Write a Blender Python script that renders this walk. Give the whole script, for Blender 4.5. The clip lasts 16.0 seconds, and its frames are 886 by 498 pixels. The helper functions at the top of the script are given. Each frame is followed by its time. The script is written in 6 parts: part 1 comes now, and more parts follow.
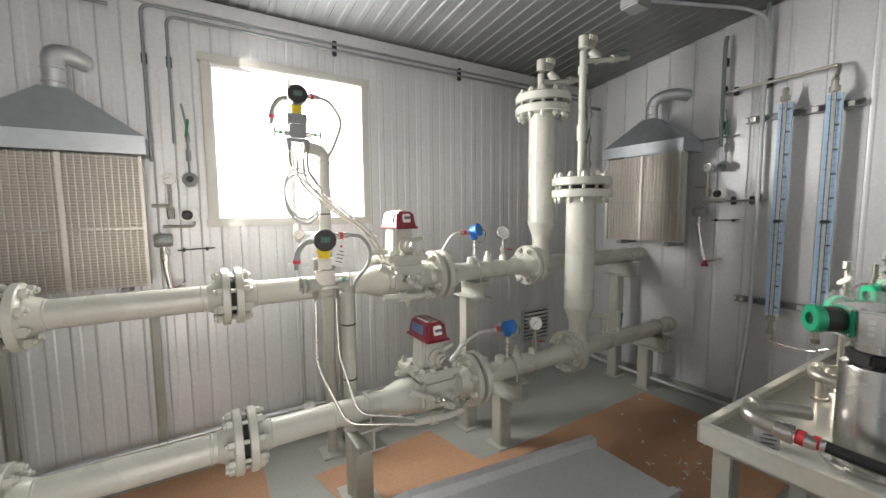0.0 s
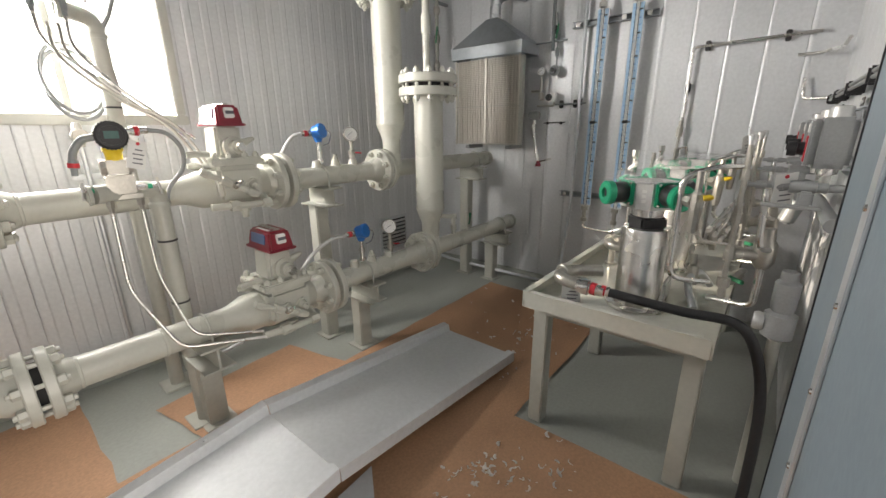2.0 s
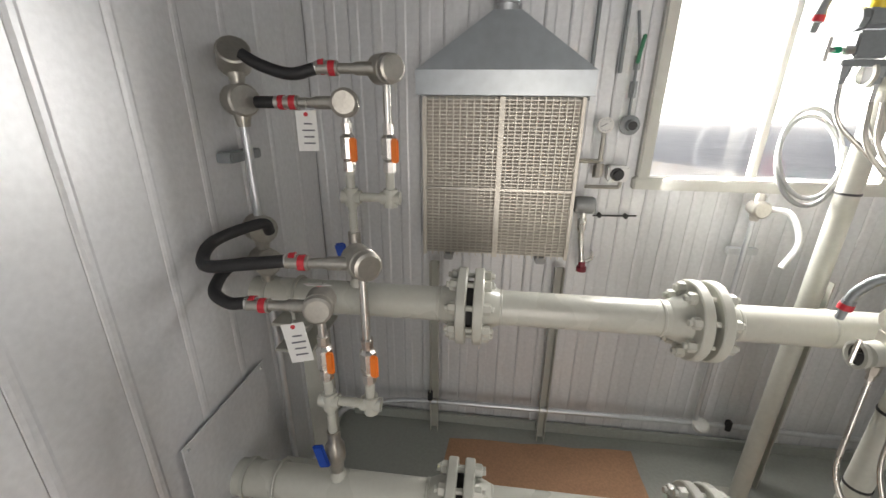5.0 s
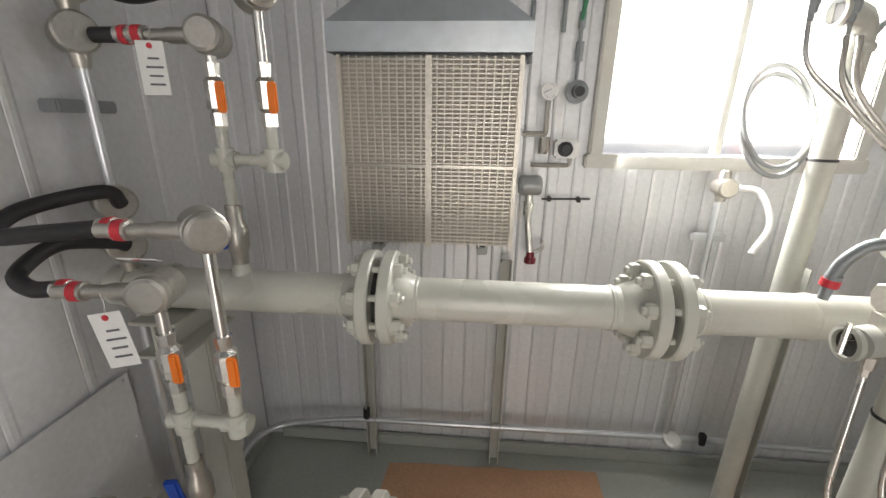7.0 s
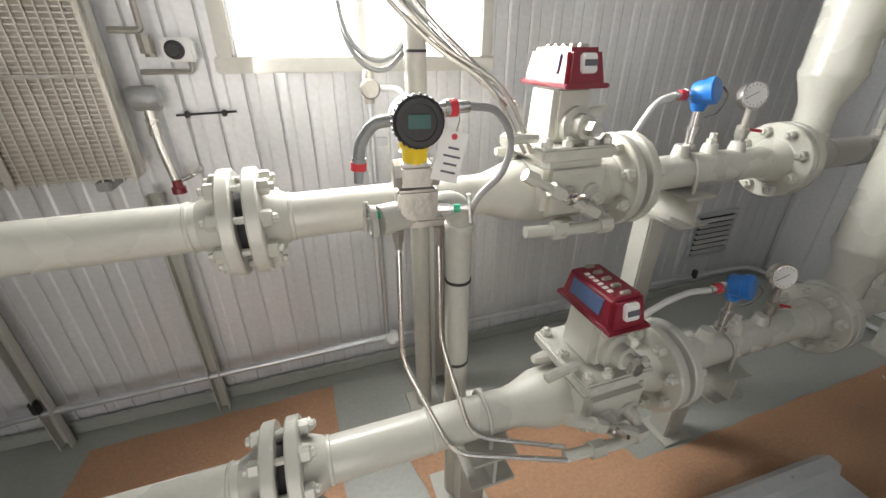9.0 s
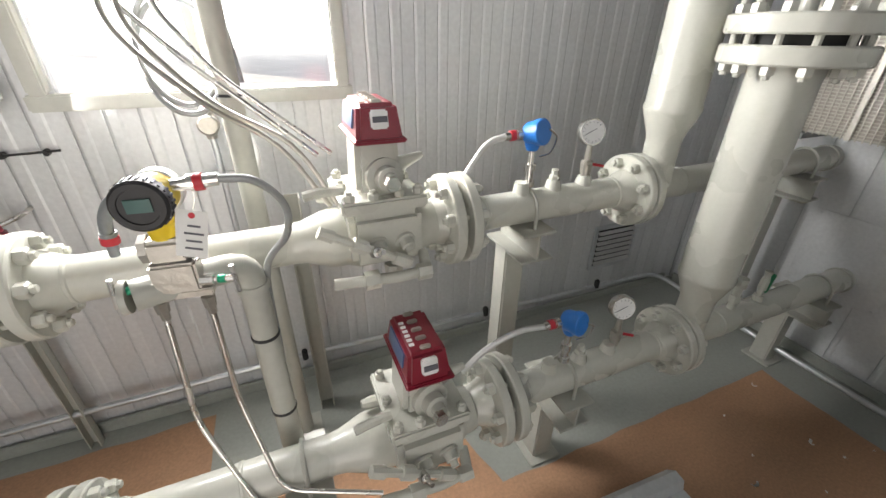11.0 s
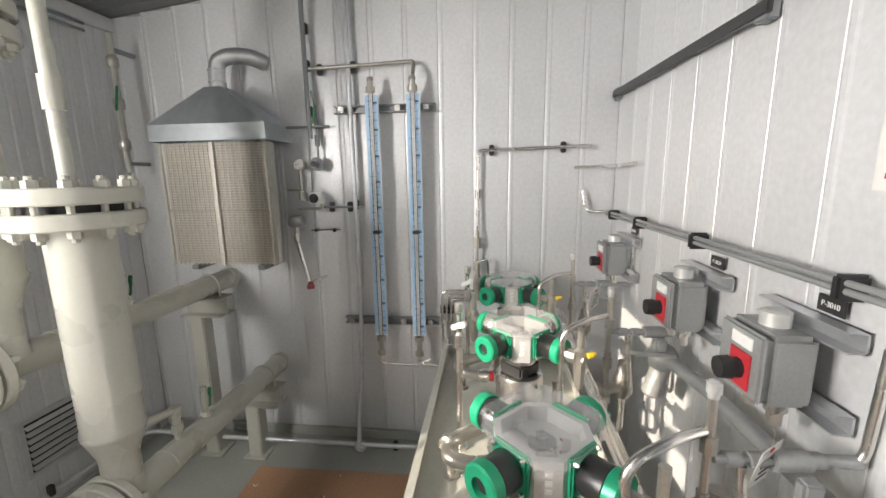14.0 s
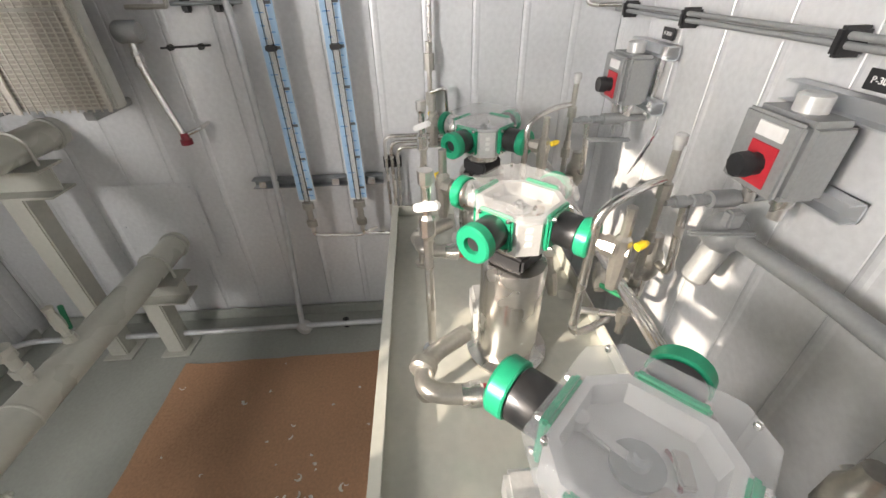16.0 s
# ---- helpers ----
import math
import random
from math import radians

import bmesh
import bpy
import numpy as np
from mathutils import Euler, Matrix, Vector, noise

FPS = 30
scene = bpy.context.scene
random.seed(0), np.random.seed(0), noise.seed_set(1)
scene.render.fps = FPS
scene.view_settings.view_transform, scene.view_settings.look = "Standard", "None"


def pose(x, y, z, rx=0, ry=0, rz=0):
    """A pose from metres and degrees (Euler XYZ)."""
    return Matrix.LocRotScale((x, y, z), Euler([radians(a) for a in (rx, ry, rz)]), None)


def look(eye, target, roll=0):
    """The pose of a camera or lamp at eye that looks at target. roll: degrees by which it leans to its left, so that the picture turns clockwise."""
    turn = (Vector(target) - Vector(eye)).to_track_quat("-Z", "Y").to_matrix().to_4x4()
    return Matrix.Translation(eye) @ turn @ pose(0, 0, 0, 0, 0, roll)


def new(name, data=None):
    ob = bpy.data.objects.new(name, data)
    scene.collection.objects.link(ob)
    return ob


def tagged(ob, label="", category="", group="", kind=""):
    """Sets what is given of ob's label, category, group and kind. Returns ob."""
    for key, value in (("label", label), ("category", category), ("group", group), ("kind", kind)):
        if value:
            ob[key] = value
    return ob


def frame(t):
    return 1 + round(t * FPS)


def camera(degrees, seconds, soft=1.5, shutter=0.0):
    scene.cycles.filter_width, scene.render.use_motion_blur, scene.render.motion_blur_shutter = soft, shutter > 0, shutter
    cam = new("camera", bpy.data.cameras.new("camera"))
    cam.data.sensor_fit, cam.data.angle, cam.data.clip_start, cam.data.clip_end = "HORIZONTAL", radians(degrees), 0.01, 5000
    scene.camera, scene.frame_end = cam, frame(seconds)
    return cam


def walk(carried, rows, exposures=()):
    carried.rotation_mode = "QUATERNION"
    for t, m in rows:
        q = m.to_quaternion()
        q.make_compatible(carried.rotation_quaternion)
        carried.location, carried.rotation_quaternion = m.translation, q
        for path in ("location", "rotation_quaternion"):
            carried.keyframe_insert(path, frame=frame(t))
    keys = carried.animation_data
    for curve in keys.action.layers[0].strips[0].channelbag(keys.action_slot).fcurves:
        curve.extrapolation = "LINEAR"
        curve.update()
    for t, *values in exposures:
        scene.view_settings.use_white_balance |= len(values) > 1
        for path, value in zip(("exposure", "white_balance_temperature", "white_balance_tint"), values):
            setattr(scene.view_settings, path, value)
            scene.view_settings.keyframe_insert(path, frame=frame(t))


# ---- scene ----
cam = camera(96.0, 16.0)
PATH = [
    (0, (-0.048, 0.024, 1.424), (0.993, 1.722, 1.241), -0.5),
    (0.5, (0.012, 0.044, 1.421), (1.275, 1.583, 1.237), -0.6),
    (1, (0.058, 0.012, 1.422), (1.522, 1.361, 1.234), -0.6),
    (1.5, (0.057, -0.002, 1.406), (1.658, 1.18, 1.214), -0.5),
    (2, (0.042, -0.006, 1.317), (1.521, 1.209, 0.739), -0.6),
    (2.5, (-0.051, 0.022, 1.306), (1.128, 1.373, 0.419), -0.1),
    (3, (-0.182, 0.091, 1.253), (0.609, 1.613, 0.223), -0.1),
    (3.5, (-0.34, 0.285, 1.277), (-0.026, 1.933, 0.188), 0.2),
    (4, (-0.448, 0.526, 1.5), (-0.422, 2.26, 0.505), 0.0),
    (4.5, (-0.582, 0.649, 1.66), (-0.685, 2.475, 0.85), 0.2),
    (4.7, (-0.604, 0.74, 1.693), (-0.788, 2.584, 0.94), 0.3),
    (6.8, (-0.517, 1.116, 1.55), (-0.787, 3.007, 0.955), 1.1),
    (7, (-0.412, 1.079, 1.51), (-0.551, 2.978, 0.898), 0.9),
    (7.5, (-0.21, 1.018, 1.447), (-0.038, 2.857, 0.681), 0.5),
    (8, (-0.036, 1.027, 1.406), (0.329, 2.796, 0.546), 0.3),
    (8.5, (0.102, 1.058, 1.408), (0.649, 2.767, 0.523), 0.1),
    (8.7, (0.147, 1.06, 1.414), (0.733, 2.753, 0.526), 0.1),
    (10.8, (0.633, 1.005, 1.561), (1.236, 2.638, 0.578), 0.6),
    (11, (0.666, 0.979, 1.582), (1.349, 2.597, 0.624), 0.7),
    (11.5, (0.736, 0.914, 1.641), (1.722, 2.425, 0.779), 0.2),
    (12, (0.764, 0.872, 1.702), (2.086, 2.206, 1.014), 0.1),
    (12.5, (0.756, 0.82, 1.747), (2.347, 1.926, 1.251), -0.0),
    (13, (0.718, 0.764, 1.775), (2.511, 1.56, 1.389), -0.2),
    (13.5, (0.737, 0.622, 1.699), (2.656, 1.072, 1.361), -0.6),
    (14, (0.928, 0.456, 1.65), (2.883, 0.681, 1.293), -0.9),
    (14.5, (1.032, 0.387, 1.643), (2.916, 0.572, 0.999), -0.9),
    (15, (1.164, 0.475, 1.606), (2.92, 0.647, 0.665), -1.0),
    (15.5, (1.286, 0.546, 1.583), (2.953, 0.665, 0.485), -1.0),
    (16, (1.49, 0.565, 1.55), (3.138, 0.482, 0.42), -1.2),
]
walk(cam, [(t, look(eye, target, roll)) for t, eye, target, roll in PATH], [(0.0, 0.12, 7100, 13), (1.5, 0.15, 7200, 13), (2.5, 0.3, 7300, 13), (3.0, 0.52, 7250, 14), (3.6, 0.42, 7200, 14), (4.5, -0.02, 7100, 13), (8.5, 0.12, 7050, 13), (11.5, 0.25, 7000, 13), (13.0, 0.48, 7100, 13), (15.0, 0.66, 7350, 15), (16.0, 0.78, 7200, 15)])

# ---- light ----
SUN_WAY = Vector((0.72, -1.0, -0.43)).normalized()
world = bpy.data.worlds.new("sky_world")
scene.world = world
world.use_nodes = True
wn = world.node_tree.nodes
sky = wn.new("ShaderNodeTexSky")
sky.sky_type = "NISHITA"
sky.sun_disc = False
sky.sun_elevation = math.asin(-SUN_WAY.z)
sky.sun_rotation = math.atan2(-SUN_WAY.x, -SUN_WAY.y)
sky.air_density, sky.dust_density = 1.0, 2.5
world.node_tree.links.new(sky.outputs[0], wn["Background"].inputs[0])
wn["Background"].inputs[1].default_value = 0.15
sun_data = bpy.data.lights.new("sun", "SUN")
sun_data.energy, sun_data.angle, sun_data.color = 5.0, radians(0.5), (1.0, 0.93, 0.82)
sun = new("sun", sun_data)
sun.matrix_world = look((0, 0, 0), tuple(SUN_WAY))


def opening_lamp(name, at, to, sx, sy, power, colour, spread=180):
    d = bpy.data.lights.new(name, "AREA")
    d.shape, d.size, d.size_y, d.energy, d.color = "RECTANGLE", sx, sy, power, colour
    d.spread = radians(spread)
    ob = new(name, d)
    ob.matrix_world = look(at, to)
    return ob


opening_lamp("window_daylight", (0.49, 2.775, 1.83), (1.35, 1.0, 1.74), 0.99, 0.99, 132, (0.93, 0.97, 1.0))
opening_lamp("door_daylight", (-0.16, -0.33, 1.05), (-0.16, 2.0, 1.05), 0.92, 2.08, 11, (1.0, 0.97, 0.93), 130)


# ---- materials ----
def mat(name, base, rough=0.5, metal=0.0, scale=30.0, vary=0.06, bump=0.05, second=3.0, rvary=0.1, spread=0.0, coat=0.0):
    m = bpy.data.materials.new(name)
    m.use_nodes = True
    n, l = m.node_tree.nodes, m.node_tree.links
    b = n["Principled BSDF"]
    b.inputs["Metallic"].default_value = metal
    b.inputs["Coat Weight"].default_value = coat
    tc = n.new("ShaderNodeTexCoord")
    n1, n2 = n.new("ShaderNodeTexNoise"), n.new("ShaderNodeTexNoise")
    n1.inputs["Scale"].default_value, n2.inputs["Scale"].default_value = scale, second
    n1.inputs["Detail"].default_value, n2.inputs["Detail"].default_value = 3.0, 3.0
    l.new(tc.outputs["Object"], n1.inputs["Vector"]), l.new(tc.outputs["Object"], n2.inputs["Vector"])
    add = n.new("ShaderNodeMath")
    add.operation = "ADD"
    l.new(n1.outputs["Fac"], add.inputs[0]), l.new(n2.outputs["Fac"], add.inputs[1])
    ramp = n.new("ShaderNodeMapRange")
    ramp.inputs["From Min"].default_value, ramp.inputs["From Max"].default_value = 0.6, 1.4
    ramp.inputs["To Min"].default_value, ramp.inputs["To Max"].default_value = 1 - vary * 2, 1 + vary
    l.new(add.outputs[0], ramp.inputs["Value"])
    src = ramp.outputs[0]
    if spread:
        info = n.new("ShaderNodeObjectInfo")
        r2 = n.new("ShaderNodeMapRange")
        r2.inputs["To Min"].default_value, r2.inputs["To Max"].default_value = 1 - spread, 1 + spread
        l.new(info.outputs["Random"], r2.inputs["Value"])
        mul = n.new("ShaderNodeMath")
        mul.operation = "MULTIPLY"
        l.new(src, mul.inputs[0]), l.new(r2.outputs[0], mul.inputs[1])
        src = mul.outputs[0]
    hsv = n.new("ShaderNodeHueSaturation")
    hsv.inputs["Color"].default_value = (*base, 1)
    l.new(src, hsv.inputs["Value"])
    l.new(hsv.outputs[0], b.inputs["Base Color"])
    rr = n.new("ShaderNodeMapRange")
    rr.inputs["To Min"].default_value, rr.inputs["To Max"].default_value = max(0.02, rough - rvary), min(1, rough + rvary)
    l.new(n2.outputs["Fac"], rr.inputs["Value"])
    l.new(rr.outputs[0], b.inputs["Roughness"])
    bp = n.new("ShaderNodeBump")
    bp.inputs["Strength"].default_value, bp.inputs["Distance"].default_value = bump, 0.01
    l.new(n1.outputs["Fac"], bp.inputs["Height"])
    l.new(bp.outputs[0], b.inputs["Normal"])
    return m


def glass(name, tint=(1, 1, 1), rough=0.0, through_amount=0.9):
    m = bpy.data.materials.new(name)
    m.use_nodes = True
    n, l = m.node_tree.nodes, m.node_tree.links
    n.remove(n["Principled BSDF"])
    tr, gl, mix, fr = n.new("ShaderNodeBsdfTransparent"), n.new("ShaderNodeBsdfGlossy"), n.new("ShaderNodeMixShader"), n.new("ShaderNodeFresnel")
    tr.inputs[0].default_value = (*[c * through_amount for c in tint], 1)
    gl.inputs["Roughness"].default_value = 0.05 + rough
    l.new(fr.outputs[0], mix.inputs[0]), l.new(tr.outputs[0], mix.inputs[1]), l.new(gl.outputs[0], mix.inputs[2])
    l.new(mix.outputs[0], n["Material Output"].inputs[0])
    return m


PANEL = mat("galvanised_panel", (0.69, 0.70, 0.715), 0.40, 0.28, 55, 0.07, 0.06, 2.0, 0.1, 0.05)
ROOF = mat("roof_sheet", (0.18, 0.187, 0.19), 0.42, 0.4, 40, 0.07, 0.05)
WALLCORE = mat("wall_core", (0.45, 0.46, 0.47), 0.6, 0.1, 30, 0.05)
FLOOR = mat("floor_paint", (0.32, 0.335, 0.305), 0.42, 0.0, 60, 0.07, 0.08, 2.2)
PAPER = mat("brown_paper", (0.45, 0.255, 0.148), 0.72, 0.0, 90, 0.15, 0.12, 1.6)
CREAM = mat("pipe_paint", (0.51, 0.51, 0.455), 0.28, 0.0, 70, 0.03, 0.03, 4.0, 0.06, 0.02, 0.25)
CREAMD = mat("support_paint", (0.43, 0.43, 0.385), 0.38, 0.0, 50, 0.05, 0.04)
GALV = mat("galvanised_sheet", (0.62, 0.64, 0.66), 0.33, 0.75, 25, 0.07, 0.04, 5.0)
SHEET = mat("cover_sheet", (0.64, 0.655, 0.67), 0.52, 0.2, 50, 0.06, 0.04, 2.0)
HOOD = mat("hood_sheet", (0.50, 0.54, 0.57), 0.35, 0.7, 25, 0.07, 0.03)
STEEL = mat("stainless", (0.74, 0.72, 0.69), 0.27, 1.0, 60, 0.05, 0.03, 6.0, 0.08, 0.06)
ALU = mat("cast_aluminium", (0.64, 0.64, 0.63), 0.36, 0.45, 90, 0.06, 0.08, 6.0)
NICKEL = mat("dull_nickel", (0.46, 0.44, 0.40), 0.32, 0.8, 90, 0.08, 0.08)
BLACK = mat("black_rubber", (0.022, 0.022, 0.024), 0.5, 0.0, 80, 0.1, 0.08)
GAP = mat("gasket", (0.03, 0.03, 0.03), 0.8)
DARK = mat("dark_anodised", (0.06, 0.06, 0.062), 0.35, 0.6, 60, 0.08, 0.03)
RED = mat("red_cap", (0.22, 0.010, 0.025), 0.33, 0.0, 60, 0.05, 0.05, 5, 0.06, 0, 0.4)
REDT = mat("red_band", (0.55, 0.03, 0.045), 0.5)
BLUE = mat("blue_enamel", (0.015, 0.16, 0.52), 0.35, 0.0, 60, 0.05, 0.04)
BLUEH = mat("blue_handle", (0.01, 0.06, 0.36), 0.4)
YELLOW = mat("yellow_enamel", (0.78, 0.56, 0.03), 0.38)
GREEN = mat("green_anodised", (0.008, 0.36, 0.19), 0.3, 0.25, 60, 0.05, 0.02)
GREENH = mat("green_handle", (0.02, 0.19, 0.09), 0.5)
ORANGE = mat("orange_handle", (0.85, 0.20, 0.02), 0.5)
WHITE = mat("white_plastic", (0.78, 0.78, 0.77), 0.4, 0, 50, 0.03)
TAG = mat("card_tag", (0.76, 0.76, 0.74), 0.7, 0, 40, 0.04)
INK = mat("ink", (0.12, 0.12, 0.14), 0.7)
GREYBOX = mat("grey_cast_box", (0.33, 0.34, 0.34), 0.45, 0.35, 120, 0.06, 0.12, 5)
GREYD = mat("grey_regulator", (0.25, 0.27, 0.28), 0.45, 0.3, 80, 0.07, 0.1)
DOORM = mat("door_paint", (0.16, 0.20, 0.23), 0.4, 0.1, 60, 0.06, 0.04)
FRAMEW = mat("window_frame_paint", (0.52, 0.52, 0.48), 0.42, 0.1, 40, 0.05)
TRAYM = mat("tray_paint", (0.55, 0.55, 0.49), 0.24, 0.15, 40, 0.05, 0.03, 3)
CERAMIC = mat("heater_pad", (0.48, 0.44, 0.39), 0.85, 0, 70, 0.12, 0.25)
WIRE = mat("guard_wire", (0.62, 0.59, 0.53), 0.38, 0.5, 60, 0.08)
SCALEB = mat("blue_scale", (0.10, 0.30, 0.62), 0.4)
CLEAR = glass("clear_glass", (1, 1, 1), 0.0, 0.95)
ACRYL = mat("acrylic", (0.74, 0.75, 0.76), 0.14, 0.0, 40, 0.04, 0.02)
ACRYL.node_tree.nodes["Principled BSDF"].inputs["Alpha"].default_value = 0.2
PLATE = mat("dull_blue_plate", (0.10, 0.16, 0.30), 0.35, 0.3)
PALEB = mat("pale_blue_scale", (0.40, 0.60, 0.80), 0.4)
LCD = mat("lcd", (0.07, 0.14, 0.13), 0.15)
SNOW = mat("bright_ground", (0.84, 0.84, 0.83), 0.9, 0, 3, 0.1, 0.2, 0.3)
FLECK = mat("plastic_flecks", (0.82, 0.80, 0.77), 0.35)
BAG = mat("plastic_bag", (0.40, 0.55, 0.66), 0.25, 0.1)


# ---- mesh tools ----
def basis(d):
    d = Vector(d).normalized()
    a = Vector((0, 0, 1)) if abs(d.z) < 0.9 else Vector((1, 0, 0))
    u = d.cross(a).normalized()
    return d, u, d.cross(u)


def lathe(bm, p0, d, prof, seg=20, phase=0.0):
    """Rings of radius r at distance s along d, closed at both ends."""
    d, u, v = basis(d)
    p0 = Vector(p0)
    rings = []
    for s, r in prof:
        c = p0 + d * s
        rings.append([bm.verts.new(c + (u * math.cos(phase + 2 * math.pi * i / seg) + v * math.sin(phase + 2 * math.pi * i / seg)) * r) for i in range(seg)])
    for a, b in zip(rings, rings[1:]):
        for i in range(seg):
            f = bm.faces.new((a[i], b[i], b[(i + 1) % seg], a[(i + 1) % seg]))
            f.smooth = seg > 8
    bm.faces.new(rings[0])
    bm.faces.new(list(reversed(rings[-1])))
    return bm


def cyl(bm, p0, p1, r, seg=16, r2=None, edge=0.0):
    p0, p1 = Vector(p0), Vector(p1)
    n = (p1 - p0).length
    r2 = r if r2 is None else r2
    prof = [(0, r), (n, r2)] if not edge else [(0, r - edge), (edge, r), (n - edge, r2), (n, r2 - edge)]
    return lathe(bm, p0, p1 - p0, prof, seg)


def box(bm, c, s, m=None, bevel=0.0, taper=1.0):
    c = Vector(c)
    h = Vector(s) / 2
    vs = []
    for z, k in ((-1, 1.0), (1, taper)):
        for x, y in ((-1, -1), (1, -1), (1, 1), (-1, 1)):
            p = Vector((x * h.x * k, y * h.y * k, z * h.z))
            vs.append(bm.verts.new((m @ p if m else p) + c))
    fs = [(3, 2, 1, 0), (4, 5, 6, 7), (0, 1, 5, 4), (1, 2, 6, 5), (2, 3, 7, 6), (3, 0, 4, 7)]
    made = [bm.faces.new([vs[i] for i in f]) for f in fs]
    if bevel:
        edges = list({e for f in made for e in f.edges})
        bmesh.ops.bevel(bm, geom=edges, offset=bevel, segments=2, affect="EDGES", clamp_overlap=True)
    return bm


def rounded(pts, r, n=5):
    """A polyline whose corners are turned into arcs."""
    pts = [Vector(p) for p in pts]
    out = [pts[0]]
    for a, b, c in zip(pts, pts[1:], pts[2:]):
        k = min(r, (a - b).length * 0.49, (c - b).length * 0.49)
        s, e = b + (a - b).normalized() * k, b + (c - b).normalized() * k
        for i in range(n + 1):
            t = i / n
            out.append(s * (1 - t) ** 2 + b * 2 * t * (1 - t) + e * t * t)
    out.append(pts[-1])
    return out


def smooth(pts, n=6):
    pts = [Vector(p) for p in pts]
    p = [pts[0] * 2 - pts[1], *pts, pts[-1] * 2 - pts[-2]]
    out = []
    for i in range(1, len(p) - 2):
        for j in range(n):
            t = j / n
            out.append(0.5 * (2 * p[i] + (p[i + 1] - p[i - 1]) * t + (2 * p[i - 1] - 5 * p[i] + 4 * p[i + 1] - p[i + 2]) * t * t + (3 * p[i] - p[i - 1] - 3 * p[i + 1] + p[i + 2]) * t ** 3))
    return out + [pts[-1]]


def sweep(bm, pts, r, seg=10):
    pts = [Vector(p) for p in pts]
    pts = [p for i, p in enumerate(pts) if i == 0 or (p - pts[i - 1]).length > 1e-5]
    d, u, v = basis(pts[1] - pts[0])
    rings = []
    for i, p in enumerate(pts):
        t = (pts[min(i + 1, len(pts) - 1)] - pts[max(i - 1, 0)]).normalized()
        u = (u - t * u.dot(t)).normalized()
        v = t.cross(u)
        rings.append([bm.verts.new(p + (u * math.cos(2 * math.pi * k / seg) + v * math.sin(2 * math.pi * k / seg)) * r) for k in range(seg)])
    for a, b in zip(rings, rings[1:]):
        for k in range(seg):
            f = bm.faces.new((a[k], a[(k + 1) % seg], b[(k + 1) % seg], b[k]))
            f.smooth = True
    bm.faces.new(list(reversed(rings[0])))
    bm.faces.new(rings[-1])
    return bm


def ball(bm, c, r, squash=(1, 1, 1)):
    res = bmesh.ops.create_uvsphere(bm, u_segments=14, v_segments=9, radius=r)
    for vtx in res["verts"]:
        vtx.co = Vector((vtx.co.x * squash[0], vtx.co.y * squash[1], vtx.co.z * squash[2])) + Vector(c)
        for f in vtx.link_faces:
            f.smooth = True
    return bm


def B():
    return bmesh.new()


def mesh_of(name, bm, material):
    bmesh.ops.recalc_face_normals(bm, faces=bm.faces)
    for e in bm.edges:
        if len(e.link_faces) == 2 and e.calc_face_angle(0.0) > 0.65:
            e.smooth = False
    me = bpy.data.meshes.new(name)
    bm.to_mesh(me)
    bm.free()
    me.materials.append(material)
    return me


def part(name, bm, material, parent, label=""):
    ob = new(name, mesh_of(name, bm, material))
    ob.parent = parent
    return tagged(ob, label)


def share(name, me, parent, m):
    ob = new(name, me)
    ob.parent = parent
    ob.matrix_basis = m
    return ob


def thing(name, m, label, category, group="", kind=""):
    ob = new(name)
    ob.empty_display_size = 0.05
    ob.matrix_basis = m
    return tagged(ob, label, category, group, kind)


def at(x, y, z, rz=0):
    return pose(x, y, z, 0, 0, rz)


def solid(name, bm, material, label, category, kind="", group=""):
    return tagged(new(name, mesh_of(name, bm, material)), label, category, group, kind)


# ---- the room ----
XW, XE, YS, YN = -1.40, 3.20, -0.22, 2.65
EAVE, PITCH = 2.57, 0.115
WX0, WX1, WZ0, WZ1 = 0.045, 0.925, 1.39, 2.265
DX0, DX1, DZ = -0.62, 0.30, 2.10


def roof_z(y):
    return EAVE + PITCH * (YN - y)


b = B()
box(b, ((XW + XE) / 2, (YS + YN) / 2, -0.06), (XE - XW + 0.3, YN - YS + 0.3, 0.12))
floor = solid("floor", b, FLOOR, "grey-green painted steel floor with scuffs", "floor", "structure")
b = B()
box(b, (0, 0, -0.6), (4000, 4000, 0.2))
# added glowing board far off beyond the window, stands in for overexposed sky
SKY_GLOW = bpy.data.materials.new("glowing_sky_board")
SKY_GLOW.use_nodes = True
hn = SKY_GLOW.node_tree.nodes
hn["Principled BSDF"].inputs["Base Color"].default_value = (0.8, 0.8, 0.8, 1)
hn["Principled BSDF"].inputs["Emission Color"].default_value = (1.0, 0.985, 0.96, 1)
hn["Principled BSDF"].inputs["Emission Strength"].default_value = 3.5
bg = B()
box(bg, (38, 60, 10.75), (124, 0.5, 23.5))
solid("backdrop", bg, SKY_GLOW, "added glowing white board beyond the window, standing in for overexposed sky", "sky", "structure")
ground = solid("ground", b, SNOW, "pale bright bare ground outside the building", "ground", "structure")


